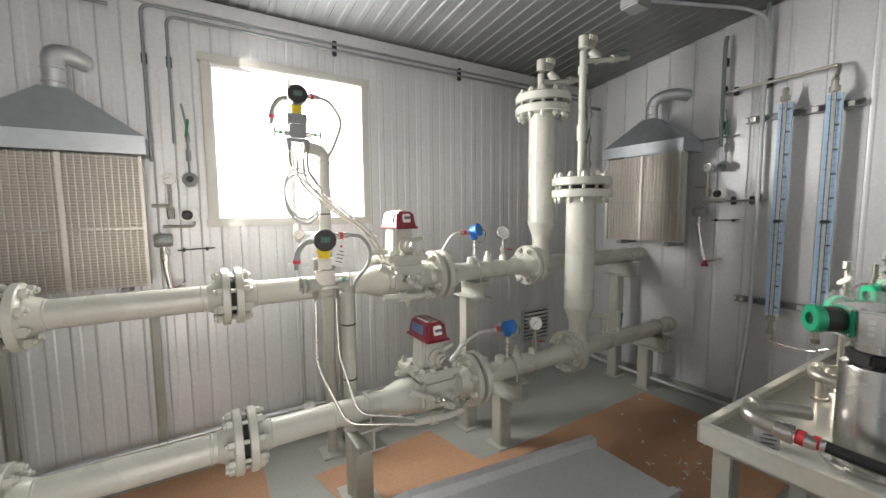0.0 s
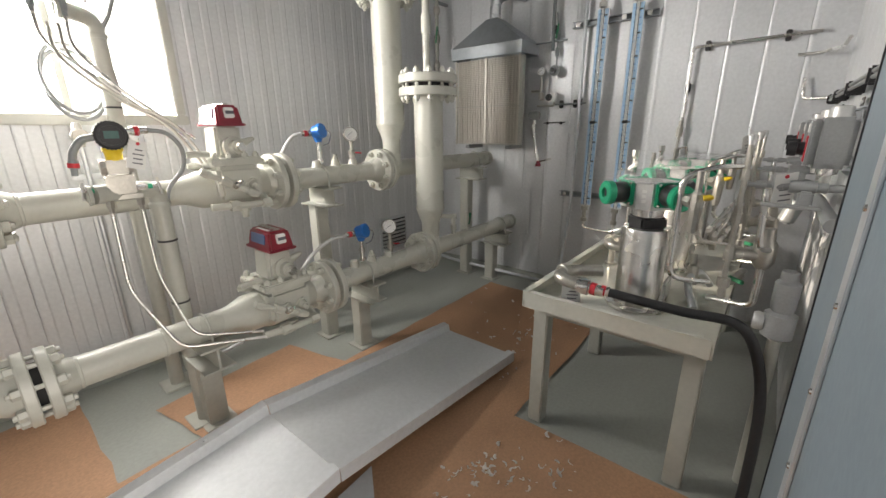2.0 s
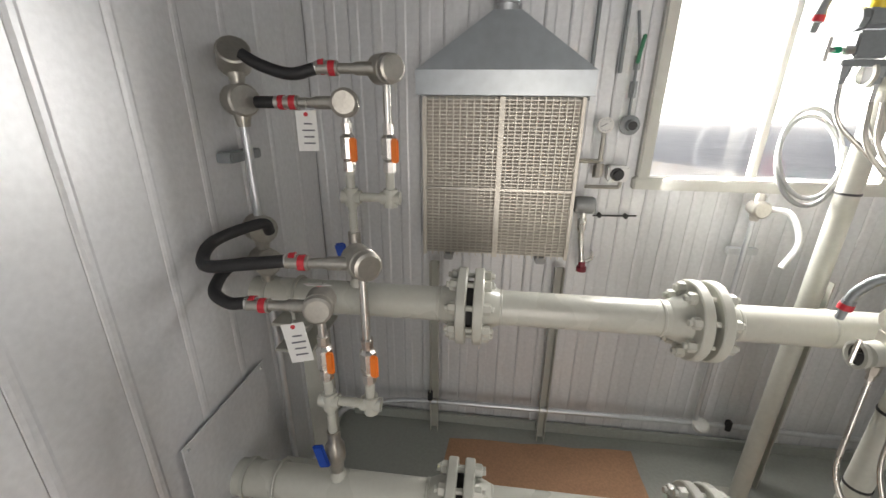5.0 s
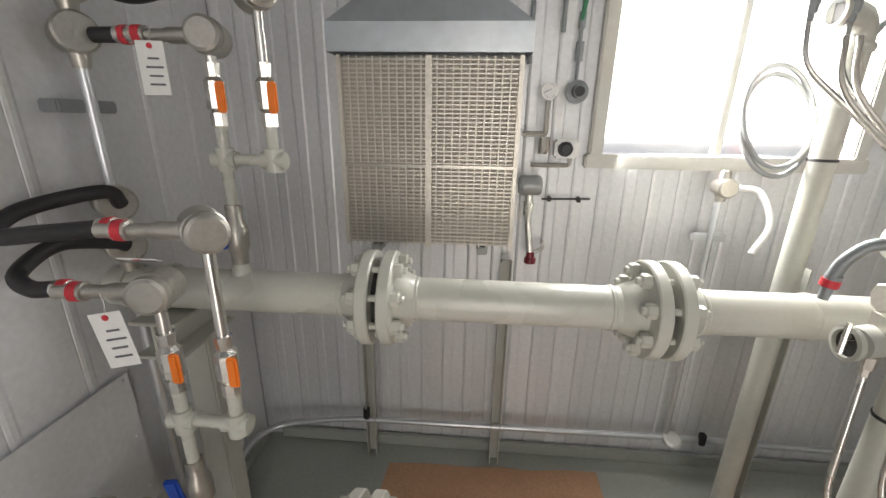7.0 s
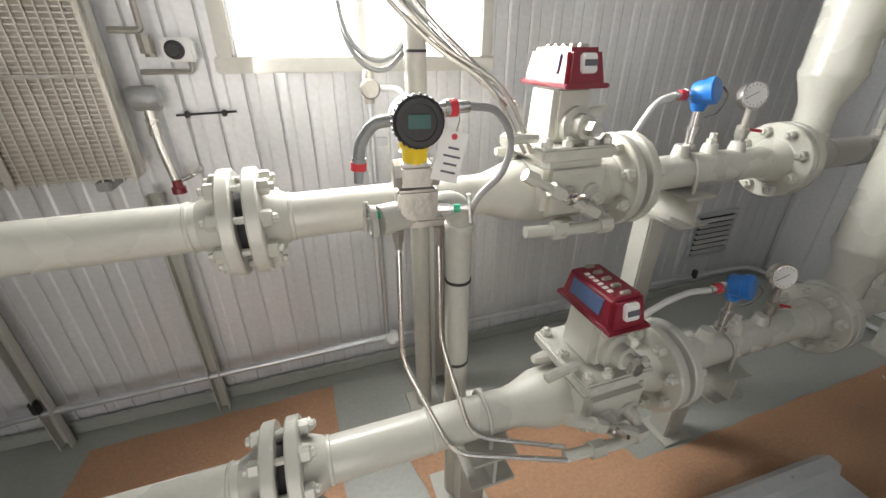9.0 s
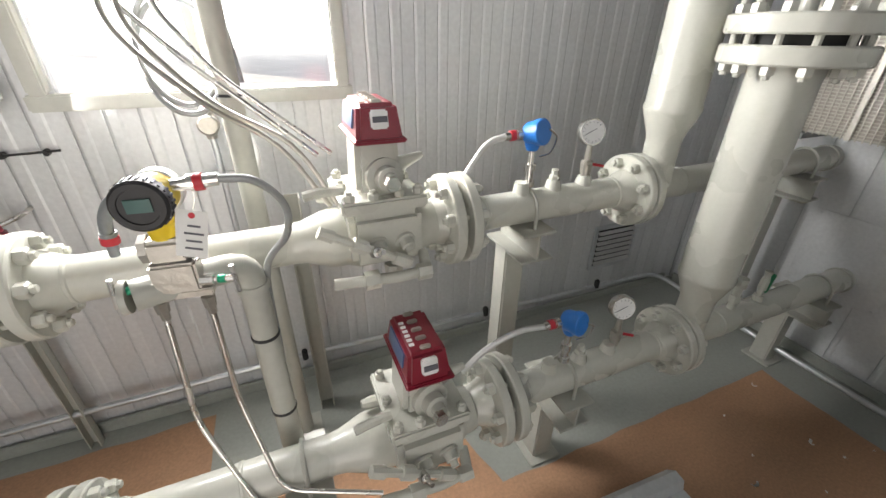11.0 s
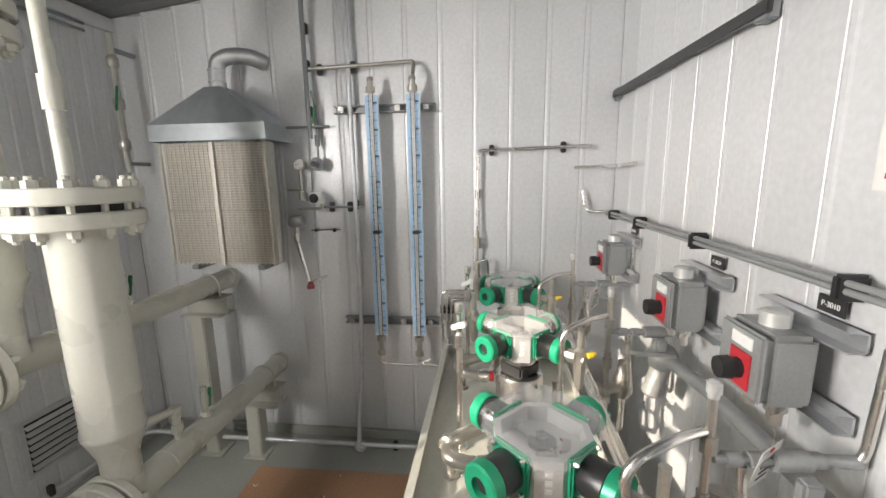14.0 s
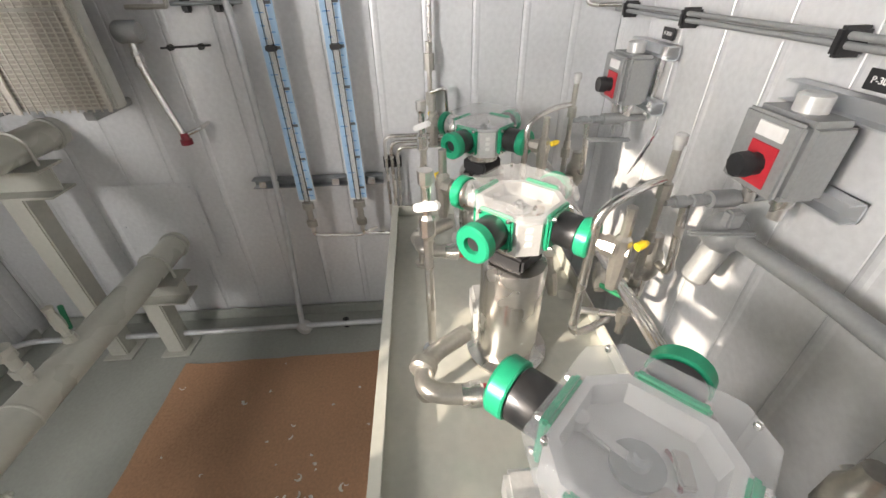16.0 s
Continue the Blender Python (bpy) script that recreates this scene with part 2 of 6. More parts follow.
def wall(name, x0, x1, y0, y1, hole=None, along="x", label=""):
    bm = B()
    z1 = roof_z(YS) + 0.25
    lo, hi = (x0, x1) if along == "x" else (y0, y1)
    spans = [(lo, hi, -0.1, z1)]
    if hole:
        a, c, za, zb = hole
        spans = [(lo, a, -0.1, z1), (c, hi, -0.1, z1), (a, c, zb, z1), (a, c, -0.1, za)]
    for p, q, za, zb in spans:
        if zb - za < 0.01:
            continue
        if along == "x":
            box(bm, ((p + q) / 2, (y0 + y1) / 2, (za + zb) / 2), (q - p, y1 - y0, zb - za))
        else:
            box(bm, ((x0 + x1) / 2, (p + q) / 2, (za + zb) / 2), (x1 - x0, q - p, zb - za))
    return solid(name, bm, WALLCORE, label, "wall", "structure")


wall_north = wall("wall_north", XW - 0.1, XE + 0.1, YN + 0.006, YN + 0.09, (WX0, WX1, WZ0, WZ1), "x", "ribbed galvanised metal wall with a sliding window")
wall_south = wall("wall_south", XW - 0.1, XE + 0.1, YS - 0.09, YS - 0.006, (DX0, DX1, -0.1, DZ), "x", "ribbed galvanised metal wall with a doorway")
wall_east = wall("wall_east", XE + 0.006, XE + 0.09, YS - 0.006, YN + 0.006, None, "y", "ribbed galvanised metal wall behind the gauges")
wall_west = wall("wall_west", XW - 0.09, XW - 0.006, YS - 0.006, YN + 0.006, None, "y", "ribbed galvanised metal wall with cable heads")

# ceiling: ribbed sheets that run up the slope
b = B()
n = 47
w = (XE - XW) / n
for i in range(n):
    x = XW + i * w
    prof = [(0, 0), (w * 0.28, 0), (w * 0.36, 0.006), (w * 0.92, 0.006), (w, 0)]
    for (a, h), (c, g) in zip(prof, prof[1:]):
        b.faces.new([b.verts.new(p) for p in ((x + a, YS - 0.1, roof_z(YS - 0.1) + h), (x + c, YS - 0.1, roof_z(YS - 0.1) + g), (x + c, YN + 0.1, roof_z(YN + 0.1) + g), (x + a, YN + 0.1, roof_z(YN + 0.1) + h))])
k = 0.06
vs = [[b.verts.new((x, y, roof_z(y) + z)) for z in (0.012, k)] for x, y in ((XW - 0.1, YS - 0.1), (XE + 0.1, YS - 0.1), (XE + 0.1, YN + 0.1), (XW - 0.1, YN + 0.1))]
b.faces.new([v[0] for v in vs]), b.faces.new([v[1] for v in vs])
for i in range(4):
    b.faces.new((vs[i][0], vs[(i + 1) % 4][0], vs[(i + 1) % 4][1], vs[i][1]))
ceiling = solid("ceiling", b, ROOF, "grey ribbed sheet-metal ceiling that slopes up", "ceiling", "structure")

# window
win = thing("window_1", at(WX0, YN, WZ0), "white-framed two-pane sliding window, blown out by daylight", "window", "", "structure")
W, Hh = WX1 - WX0, WZ1 - WZ0
b = B()
for c, s in (((W / 2, -0.012, -0.014), (W + 0.10, 0.05, 0.05)), ((W / 2, -0.012, Hh + 0.014), (W + 0.10, 0.05, 0.05)), ((-0.014, -0.012, Hh / 2), (0.05, 0.05, Hh - 0.022)), ((W + 0.014, -0.012, Hh / 2), (0.05, 0.05, Hh - 0.022))):
    box(b, c, s, None, 0.006)
part("window_frame", b, FRAMEW, win)
b = B()
box(b, (W * 0.49, 0.02, Hh / 2), (0.03, 0.03, Hh - 0.03), None, 0.004)
part("mullion", b, FRAMEW, win)
for x0, x1, y in ((0.015, W * 0.475, 0.015), (W * 0.505, W - 0.015, 0.03)):
    b = B()
    box(b, ((x0 + x1) / 2, y, Hh / 2), (x1 - x0, 0.004, Hh - 0.03))
    p = part("pane", b, CLEAR, win)
    p.visible_shadow = False

# door, folded back along the wall
door = thing("door_1", at(0.36, -0.15, 0.02), "blue-grey steel door with a glazed upper light, standing open", "door", "", "structure")
b = B()
for c, s in (((0.41, 0, 0.80), (0.82, 0.045, 1.60)), ((0.03, 0, 1.83), (0.06, 0.045, 0.46)), ((0.57, 0, 1.83), (0.50, 0.045, 0.46)), ((0.41, 0, 2.05), (0.82, 0.045, 0.02 - 0.004))):
    box(b, c, s)
part("leaf", b, DOORM, door)
b = B()
for c, s in (((0.19, 0.026, 1.605), (0.30, 0.014, 0.03)), ((0.19, 0.026, 2.03), (0.30, 0.014, 0.03)), ((0.315, 0.026, 1.82), (0.03, 0.014, 0.40)), ((0.055, 0.026, 1.82), (0.03, 0.014, 0.40))):
    box(b, c, s, None, 0.004)
part("window_gasket", b, BLACK, door)
b = B()
box(b, (0.19, 0, 1.82), (0.26, 0.006, 0.42))
p = part("pane", b, CLEAR, door)
b = B()
box(b, (0.52, 0.026, 1.03), (0.05, 0.006, 2.04), None, 0.002)
strip = part("edge_strip", b, GALV, door, "bright metal edge strip with screws")
b = B()
lathe(b, (0, 0, 0), (0, 1, 0), [(0, 0.006), (0.003, 0.005), (0.004, 0.002)], 8)
SCREW = mesh_of("screw", b, STEEL)
for i in range(13):
    share("screw", SCREW, strip, at(0.52, 0.029, 0.08 + i * 0.157))
b = B()
box(b, (0.828, 0.0, 1.03), (0.012, 0.05, 2.04), None, 0.003)
part("edge_seal", b, DARK, door)

# door stay high on the wall
st = thing("door_stay", at(2.0, YS + 0.02, 2.03), "dark grey steel bar on the wall", "bar")
b = B()
box(b, (0.60, 0.012, 0.012), (1.18, 0.014, 0.035), pose(0, 0, 0, 0, -1.2, 0).to_3x3(), 0.003)
part("bar", b, DARK, st)
for x in (0.04, 1.16):
    b = B()
    box(b, (x, 0.0, 0.02 if x > 1 else 0.0), (0.05, 0.03, 0.06), None, 0.004)
    part("bracket", b, GREYD, st)

# trims
def trim(name, p0, p1, s, material, label):
    bm = B()
    p0, p1 = Vector(p0), Vector(p1)
    box(bm, (p0 + p1) / 2, tuple(max(abs(c), k) for c, k in zip(p1 - p0, s)), None, 0.004)
    return solid(name, bm, material, label, "trim", "structure")


trim("baseboard", (XW + 0.09, YN - 0.02, 0.03), (XE - 0.09, YN - 0.02, 0.03), (0.01, 0.02, 0.06), FLOOR, "grey painted skirting channel")
trim("baseboard", (XE - 0.02, YS + 0.05, 0.03), (XE - 0.02, YN - 0.04, 0.03), (0.02, 0.01, 0.06), FLOOR, "grey painted skirting channel")
trim("baseboard", (XW + 0.02, YS + 0.05, 0.03), (XW + 0.02, YN - 0.04, 0.03), (0.02, 0.01, 0.06), FLOOR, "grey painted skirting channel")
trim("trim", (XW, YN - 0.022, EAVE - 0.035), (XE, YN - 0.022, EAVE - 0.035), (0.01, 0.035, 0.07), PANEL, "metal eave angle along the ceiling")

# brown paper on the floor
def paper(corners, z, label):
    th = thing("floor_paper", at(0, 0, 0), label, "paper", "brown paper laid over the floor")
    bm = B()
    cs = [Vector((x, y, 0)) for x, y in corners]
    nx, ny = 26, 16
    grid = []
    for j in range(ny + 1):
        row = []
        for i in range(nx + 1):
            u, v = i / nx, j / ny
            p = (cs[0] * (1 - u) + cs[1] * u) * (1 - v) + (cs[3] * (1 - u) + cs[2] * u) * v
            q = p * 3.1 + Vector((7.3, 1.2, z * 900))
            e = 0.012 if i in (0, nx) or j in (0, ny) else 0.0
            row.append(bm.verts.new((p.x + e * noise.noise(q * 2.3), p.y + e * noise.noise(q * 1.9), z + 0.0012 * (1 + noise.noise(q)))))
        grid.append(row)
    for j in range(ny):
        for i in range(nx):
            f = bm.faces.new((grid[j][i], grid[j][i + 1], grid[j + 1][i + 1], grid[j + 1][i]))
            f.smooth = True
    part("sheet", bm, PAPER, th)


paper([(-0.91, 0.55), (0.18, 0.55), (0.19, 2.54), (-0.75, 2.51)], 0.002, "wide brown kraft paper sheet on the grey floor")
paper([(-0.6, -0.16), (1.49, -0.16), (1.46, 1.74), (0.16, 1.76)], 0.0075, "brown kraft paper sheet with dust and flecks")
paper([(0.50, 1.70), (1.28, 1.70), (1.17, 2.20), (0.42, 2.14)], 0.0048, "brown kraft paper offcut under the valves")
paper([(1.28, 0.745), (2.87, 0.74), (2.85, 1.765), (1.27, 1.755)], 0.0105, "brown kraft paper sheet before the pump table")

# plastic flecks
b = B()
rnd = random.Random(4)
for cx, cy, k, sp in ((1.08, 0.66, 46, 0.09), (1.20, 0.48, 26, 0.10), (0.96, 0.36, 18, 0.09), (2.1, 1.05, 34, 0.16), (1.72, 1.02, 26, 0.08), (-0.72, 1.32, 30, 0.07), (-0.86, 1.12, 22, 0.07), (2.45, 1.2, 16, 0.25), (0.3, 0.6, 14, 0.3)):
    for i in range(k):
        x, y = rnd.gauss(cx, sp), rnd.gauss(cy, sp * 0.8)
        if not (XW + 0.1 < x < XE - 0.1 and 0.0 < y < 2.5) or (-0.54 < x < 1.9 and 0.96 < y < 1.55):
            continue
        long, wide, turn = rnd.uniform(0.006, 0.036), rnd.uniform(0.002, 0.007), rnd.uniform(0, 6.28)
        rim = []
        for j in range(5):
            u = j / 4 - 0.5
            bend = turn + 1.4 * u
            c = Vector((x + long * u * math.cos(bend), y + long * u * math.sin(bend), 0.019 + 0.005 * math.cos(3 * u + i)))
            side = Vector((-math.sin(bend), math.cos(bend), 0.5 * math.sin(i))) * wide * (1 - abs(u))
            rim.append((b.verts.new(c - side), b.verts.new(c + side)))
        for p, q in zip(rim, rim[1:]):
            b.faces.new((p[0], q[0], q[1], p[1]))
bmesh.ops.solidify(b, geom=list(b.faces), thickness=0.0008)
solid("plastic_flecks", b, FLECK, "white plastic crumbs scattered over the paper", "crumbs", "stuff")

# bent cover sheets on the floor
def cover(xs, zs, label, y0=0.985, y1=1.50):
    th = thing("cover_panel", at(0, 0, 0), label, "metal panel", "bent cover panels on the floor")
    bm = B()
    prof = [(y0 - 0.012, -0.035), (y0 - 0.010, 0.022), (y0 + 0.03, 0.024), (y0 + 0.036, 0.004), (y1 - 0.05, 0.004), (y1 - 0.04, 0.045), (y1, 0.05), (y1 + 0.03, 0.012)]
    rows = [[bm.verts.new((x, y, z + dz)) for y, dz in prof] for x, z in zip(xs, zs)]
    for r, s in zip(rows, rows[1:]):
        for i in range(len(prof) - 1):
            bm.faces.new((r[i], s[i], s[i + 1], r[i + 1]))
    bmesh.ops.recalc_face_normals(bm, faces=bm.faces)
    bmesh.ops.solidify(bm, geom=list(bm.faces), thickness=0.003)
    part("panel", bm, SHEET, th)
    for k in range(3):
        u = 0.2 + 0.3 * k
        x = xs[0] * (1 - u) + xs[1] * u
        z = zs[0] * (1 - u) + zs[1] * u
        bm = B()
        lathe(bm, (x, y1 - 0.022, z + 0.047), (0, 0, 1), [(0, 0.007), (0.003, 0.006), (0.005, 0.003)], 10)
        part("rivet", bm, GALV, th)


cover((-0.54, 0.66), (0.055, 0.175), "large folded galvanised sheet lying on the paper")
cover((0.664, 1.875), (0.171, 0.050), "large folded galvanised sheet sloping down to the floor")
th = thing("gusset_tray", at(0, 0, 0.0105), "triangular sheet-metal tray under the bent cover", "metal tray")
b = B()
tri = [Vector((0.18, 0.98, 0)), Vector((0.56, 0.66, 0)), Vector((0.84, 1.03, 0))]
lo = [b.verts.new(p) for p in tri]
hi = [b.verts.new(p + Vector((0, 0, 0.022))) for p in tri]
b.faces.new(lo), b.faces.new(hi)
for i in range(3):
    b.faces.new((lo[i], lo[(i + 1) % 3], hi[(i + 1) % 3], hi[i]))
part("tray", b, SHEET, th)
th = thing("screw_bag", at(0.62, 0.90, 0.0335), "small clear bag of blue-white screws on the tray", "bag")
b = B()
for i in range(16):
    box(b, (rnd.uniform(-0.05, 0.05), rnd.uniform(-0.03, 0.03), 0.006 + 0.004 * (i % 3)), (0.05, 0.008, 0.006), Euler((0, 0, rnd.uniform(-0.5, 0.5))).to_matrix())
part("screws", b, BAG, th)


# ---- shared small meshes ----
def nut_mesh(r, h, m):
    bm = B()
    lathe(bm, (0, 0, 0), (1, 0, 0), [(0, r), (h * 0.85, r), (h, r * 0.8)], 6)
    lathe(bm, (h * 0.9, 0, 0), (1, 0, 0), [(0, r * 0.55), (h * 0.45, r * 0.55), (h * 0.55, r * 0.4)], 8)
    return mesh_of("bolt", bm, m)


BOLT = nut_mesh(0.019, 0.024, CREAM)
BOLTS = nut_mesh(0.010, 0.012, STEEL)
BOLTC = nut_mesh(0.015, 0.018, CREAM)


def flange(parent, x, face, r=0.127, t=0.032, bolts=8, neck=0.057, turn=0.0, pcd=0.100):
    """A weld-neck flange on a pipe along x; face +1: its face looks to +x."""
    bm = B()
    lathe(bm, (x, 0, 0), (-face, 0, 0), [(0, r - 0.004), (0.004, r), (t - 0.004, r), (t, r - 0.004), (t + 0.002, neck + 0.024), (t + 0.05, neck + 0.004), (t + 0.055, neck)], 36)
    fl = part("flange", bm, CREAM, parent)
    for i in range(bolts):
        a = turn + 2 * math.pi * (i + 0.5) / bolts
        share("bolt", BOLT, fl, Matrix.Translation((x - face * t, pcd * math.cos(a), pcd * math.sin(a))) @ pose(0, 0, 0, 0, 0, 180 if face > 0 else 0))
    return fl


def flange_pair(parent, x, gap=0.022, **kw):
    flange(parent, x - gap / 2, 1, **kw)
    flange(parent, x + gap / 2, -1, **kw)
    bm = B()
    lathe(bm, (x - gap / 2 - 0.001, 0, 0), (1, 0, 0), [(0, 0.082), (gap + 0.002, 0.082)], 24)
    part("gasket", bm, GAP, parent)
    bm = B()
    for i in range(8):
        a = 2 * math.pi * (i + 0.5) / 8
        cyl(bm, (x - gap / 2 - 0.004, 0.1 * math.cos(a), 0.1 * math.sin(a)), (x + gap / 2 + 0.004, 0.1 * math.cos(a), 0.1 * math.sin(a)), 0.009, 8)
    tagged(part("stud_ring", bm, CREAM, parent), kind="stuff")


def pipe(parent, x0, x1, r=0.057, weld=()):
    bm = B()
    cyl(bm, (x0, 0, 0), (x1, 0, 0), r, 32)
    p = part("pipe", bm, CREAM, parent)
    for x in weld:
        bm = B()
        lathe(bm, (x - 0.006, 0, 0), (1, 0, 0), [(0, r), (0.003, r + 0.003), (0.009, r + 0.003), (0.012, r)], 32)
        part("weld_seam", bm, CREAM, p)


YL, ZL, YU, ZU = 1.77, 0.507, 2.05, 1.055


def line(y, z, xv, x3, xt, label):
    th = thing("pipe_line", at(0, y, z), label, "pipe", "parallel process pipe runs")
    pipe(th, XW - 0.02, -0.70, 0.057, (-1.25, -0.75))
    pipe(th, -0.61, 0.01, 0.057, (-0.55, -0.05))
    pipe(th, 0.11, 0.72, 0.057, (0.17, 0.43))
    pipe(th, xv + 0.06, x3 - 0.06, 0.057, (xv + 0.10, x3 - 0.10))
    pipe(th, x3 + 0.05, XE + 0.0, 0.057, (xt + 0.16, x3 + 0.1))
    flange_pair(th, -0.647)
    flange_pair(th, 0.068)
    flange_pair(th, xv, r=0.145, pcd=0.115)
    flange_pair(th, x3, gap=0.010, r=0.136, pcd=0.107)
    bm = B()
    lathe(bm, (0.66, 0, 0), (1, 0, 0), [(0, 0.057), (0.03, 0.060), (0.10, 0.085), (0.17, 0.088), (0.19, 0.08)], 32)
    part("reducer", bm, CREAM, th)
    for x, h in ((1.40, 0.045), (1.53, 0.04), (1.66, 0.04)):
        bm = B()
        lathe(bm, (x, 0, 0.045), (0, 0, 1), [(0, 0.03), (h * 0.6, 0.026), (h, 0.022)], 14)
        part("weldolet", bm, CREAM, th)
    bm = B()
    lathe(bm, (1.53, 0, 0.08), (0, 0, 1), [(0, 0.018), (0.02, 0.018), (0.022, 0.012), (0.04, 0.012)], 6)
    part("plug", bm, CREAM, th)
    for x in (XW + 0.05, XE - 0.05):
        bm = B()
        lathe(bm, (x - 0.004, 0, 0), (1, 0, 0), [(0, 0.064), (0.012, 0.064)], 28)
        part("wall_collar", bm, CREAMD, th)
    return th


low = line(YL, ZL, 1.20, 1.985, 2.09, "cream-painted flanged steel pipe run, the lower one")
up = line(YU, ZU, 1.15, 1.895, 1.985, "cream-painted flanged steel pipe run along the wall, the upper one")


# ---- vessels standing on the pipes ----
def vessel(x, y, zp, z_neck, z_fl, label, lean):
    th = thing("vessel", at(x, y, zp), label, "pressure vessel", "flanged upright vessels")
    n, f = z_neck - zp, z_fl - zp
    bm = B()
    lathe(bm, (0, 0, 0.03), (0, 0, 1), [(0, 0.064), (0.05, 0.060), (n - 0.10, 0.060), (n - 0.08, 0.064), (n, 0.093), (n + 0.015, 0.097), (n + 0.03, 0.092), (f - 0.12, 0.092), (f - 0.09, 0.095), (f - 0.06, 0.115), (f - 0.055, 0.12)], 36)
    part("shell", bm, CREAM, th)
    for z0 in (f - 0.055, f + 0.02):
        bm = B()
        lathe(bm, (0, 0, z0), (0, 0, 1), [(0, 0.178), (0.005, 0.183), (0.045, 0.183), (0.05, 0.178)], 48)
        fl = part("flange", bm, CREAM, th)
        for i in range(12):
            a = 2 * math.pi * (i + 0.5) / 12
            up_side = z0 > f
            m = Matrix.Translation((0.152 * math.cos(a), 0.152 * math.sin(a), z0 + (0.05 if up_side else 0))) @ pose(0, 0, 0, 0, -90 if up_side else 90, 0)
            share("bolt", BOLT, fl, m)
    bm = B()
    lathe(bm, (0, 0, f - 0.006), (0, 0, 1), [(0, 0.13), (0.028, 0.13)], 32)
    part("gasket", bm, GAP, th)
    bm = B()
    for i in range(12):
        a = 2 * math.pi * (i + 0.5) / 12
        cyl(bm, (0.152 * math.cos(a), 0.152 * math.sin(a), f - 0.01), (0.152 * math.cos(a), 0.152 * math.sin(a), f + 0.03), 0.010, 8)
    tagged(part("stud_ring", bm, CREAM, th), kind="stuff")
    top = 2.47 - zp if zp < 0.8 else 2.40 - zp
    bm = B()
    cyl(bm, (lean, 0, f + 0.06), (lean, 0, top - 0.06), 0.022, 14)
    part("vent_pipe", bm, CREAM, th)
    for z0, h in ((f + 0.30, 0.10), (top - 0.20, 0.05), (top - 0.04, 0.07)):
        if z0 + h <= top + 0.05:
            bm = B()
            lathe(bm, (lean, 0, z0), (0, 0, 1), [(0, 0.030), (h, 0.030)], 10)
            part("coupling", bm, CREAM, th)
    bm = B()
    sweep(bm, rounded([(lean, 0, top), (lean + 0.09, 0.02, top + 0.01), (lean + 0.12, 0.03, top + 0.02)], 0.03), 0.026)
    box(bm, (lean + 0.11, 0.03, top + 0.045), (0.07, 0.06, 0.05), None, 0.01)
    lathe(bm, (lean + 0.11, 0.03, top - 0.02), (0.6, -0.3, -0.8), [(0, 0.022), (0.05, 0.034), (0.09, 0.03)], 12)
    part("relief_valve", bm, CREAM, th)
    bm = B()
    sweep(bm, rounded([(lean, 0, top - 0.12), (lean + 0.14, -0.05, top - 0.10), (lean + 0.36, -0.06, top - 0.05)], 0.03), 0.016)
    cyl(bm, (lean + 0.20, -0.055, top - 0.085), (lean + 0.25, -0.057, top - 0.075), 0.026, 8)
    part("side_branch", bm, CREAM, th)
    bm = B()
    box(bm, (lean + 0.33, -0.05, top - 0.005), (0.12, 0.014, 0.008), pose(0, 0, 0, 0, -15, 20).to_3x3(), 0.002)
    part("lever", bm, GREENH, th, "green lever")
    return th


vessel(2.06, YL - 0.01, ZL, 0.76, 1.565, "cream-painted upright vessel with a bolted flange, the shorter one", -0.008)
vessel(1.988, YU - 0.015, ZU, 1.31, 2.127, "cream-painted upright vessel with a bolted flange, reaching the ceiling", -0.02)


# ---- pipe supports ----
def support(x, y, z_pipe, label):
    th = thing("pipe_support", at(x, y, 0), label, "support", "pipe supports")
    zb = z_pipe - 0.062
    bm = B()
    box(bm, (0, 0.075, (zb - 0.11) / 2), (0.085, 0.085, zb - 0.11), None, 0.006)
    part("post", bm, CREAMD, th)
    bm = B()
    box(bm, (0, 0.025, zb - 0.005), (0.13, 0.25, 0.010), None, 0.002)
    box(bm, (0, 0.025, zb - 0.105), (0.13, 0.25, 0.010), None, 0.002)
    box(bm, (0, 0.025, zb - 0.055), (0.009, 0.246, 0.092))
    part("beam", bm, CREAMD, th)
    bm = B()
    pts = [(0, -0.063, zb - 0.04)] + [(0, 0.063 * math.cos(a), z_pipe + 0.063 * math.sin(a)) for a in [math.pi - i * math.pi / 14 for i in range(15)]] + [(0, 0.063, zb - 0.04)]
    sweep(bm, pts, 0.006, 8)
    part("u_bolt", bm, CREAMD, th)
    bm = B()
    box(bm, (0, 0.07, 0.005), (0.14, 0.14, 0.01), None, 0.002)
    part("foot_plate", bm, CREAMD, th)
    return th


for x in (-1.24, 0.585, 1.48, 2.98):
    support(x, YL, ZL, "grey-green steel post and beam with a u-bolt holding the low pipe")
for x in (-1.24, 1.43, 2.98):
    support(x, YU, ZU, "tall grey-green steel post and beam holding the upper pipe")
for x, h in ((-0.84, 0.99), (-0.27, 0.99)):
    th = thing("wall_post", at(x, 2.57, 0), "grey steel channel post standing before the wall", "post", "channel posts")
    b = B()
    for c, s in (((0, 0.018, h / 2), (0.042, 0.004, h)), ((-0.019, 0, h / 2), (0.004, 0.04, h)), ((0.019, 0, h / 2), (0.004, 0.04, h))):
        box(b, c, s)
    part("channel", b, CREAMD, th)


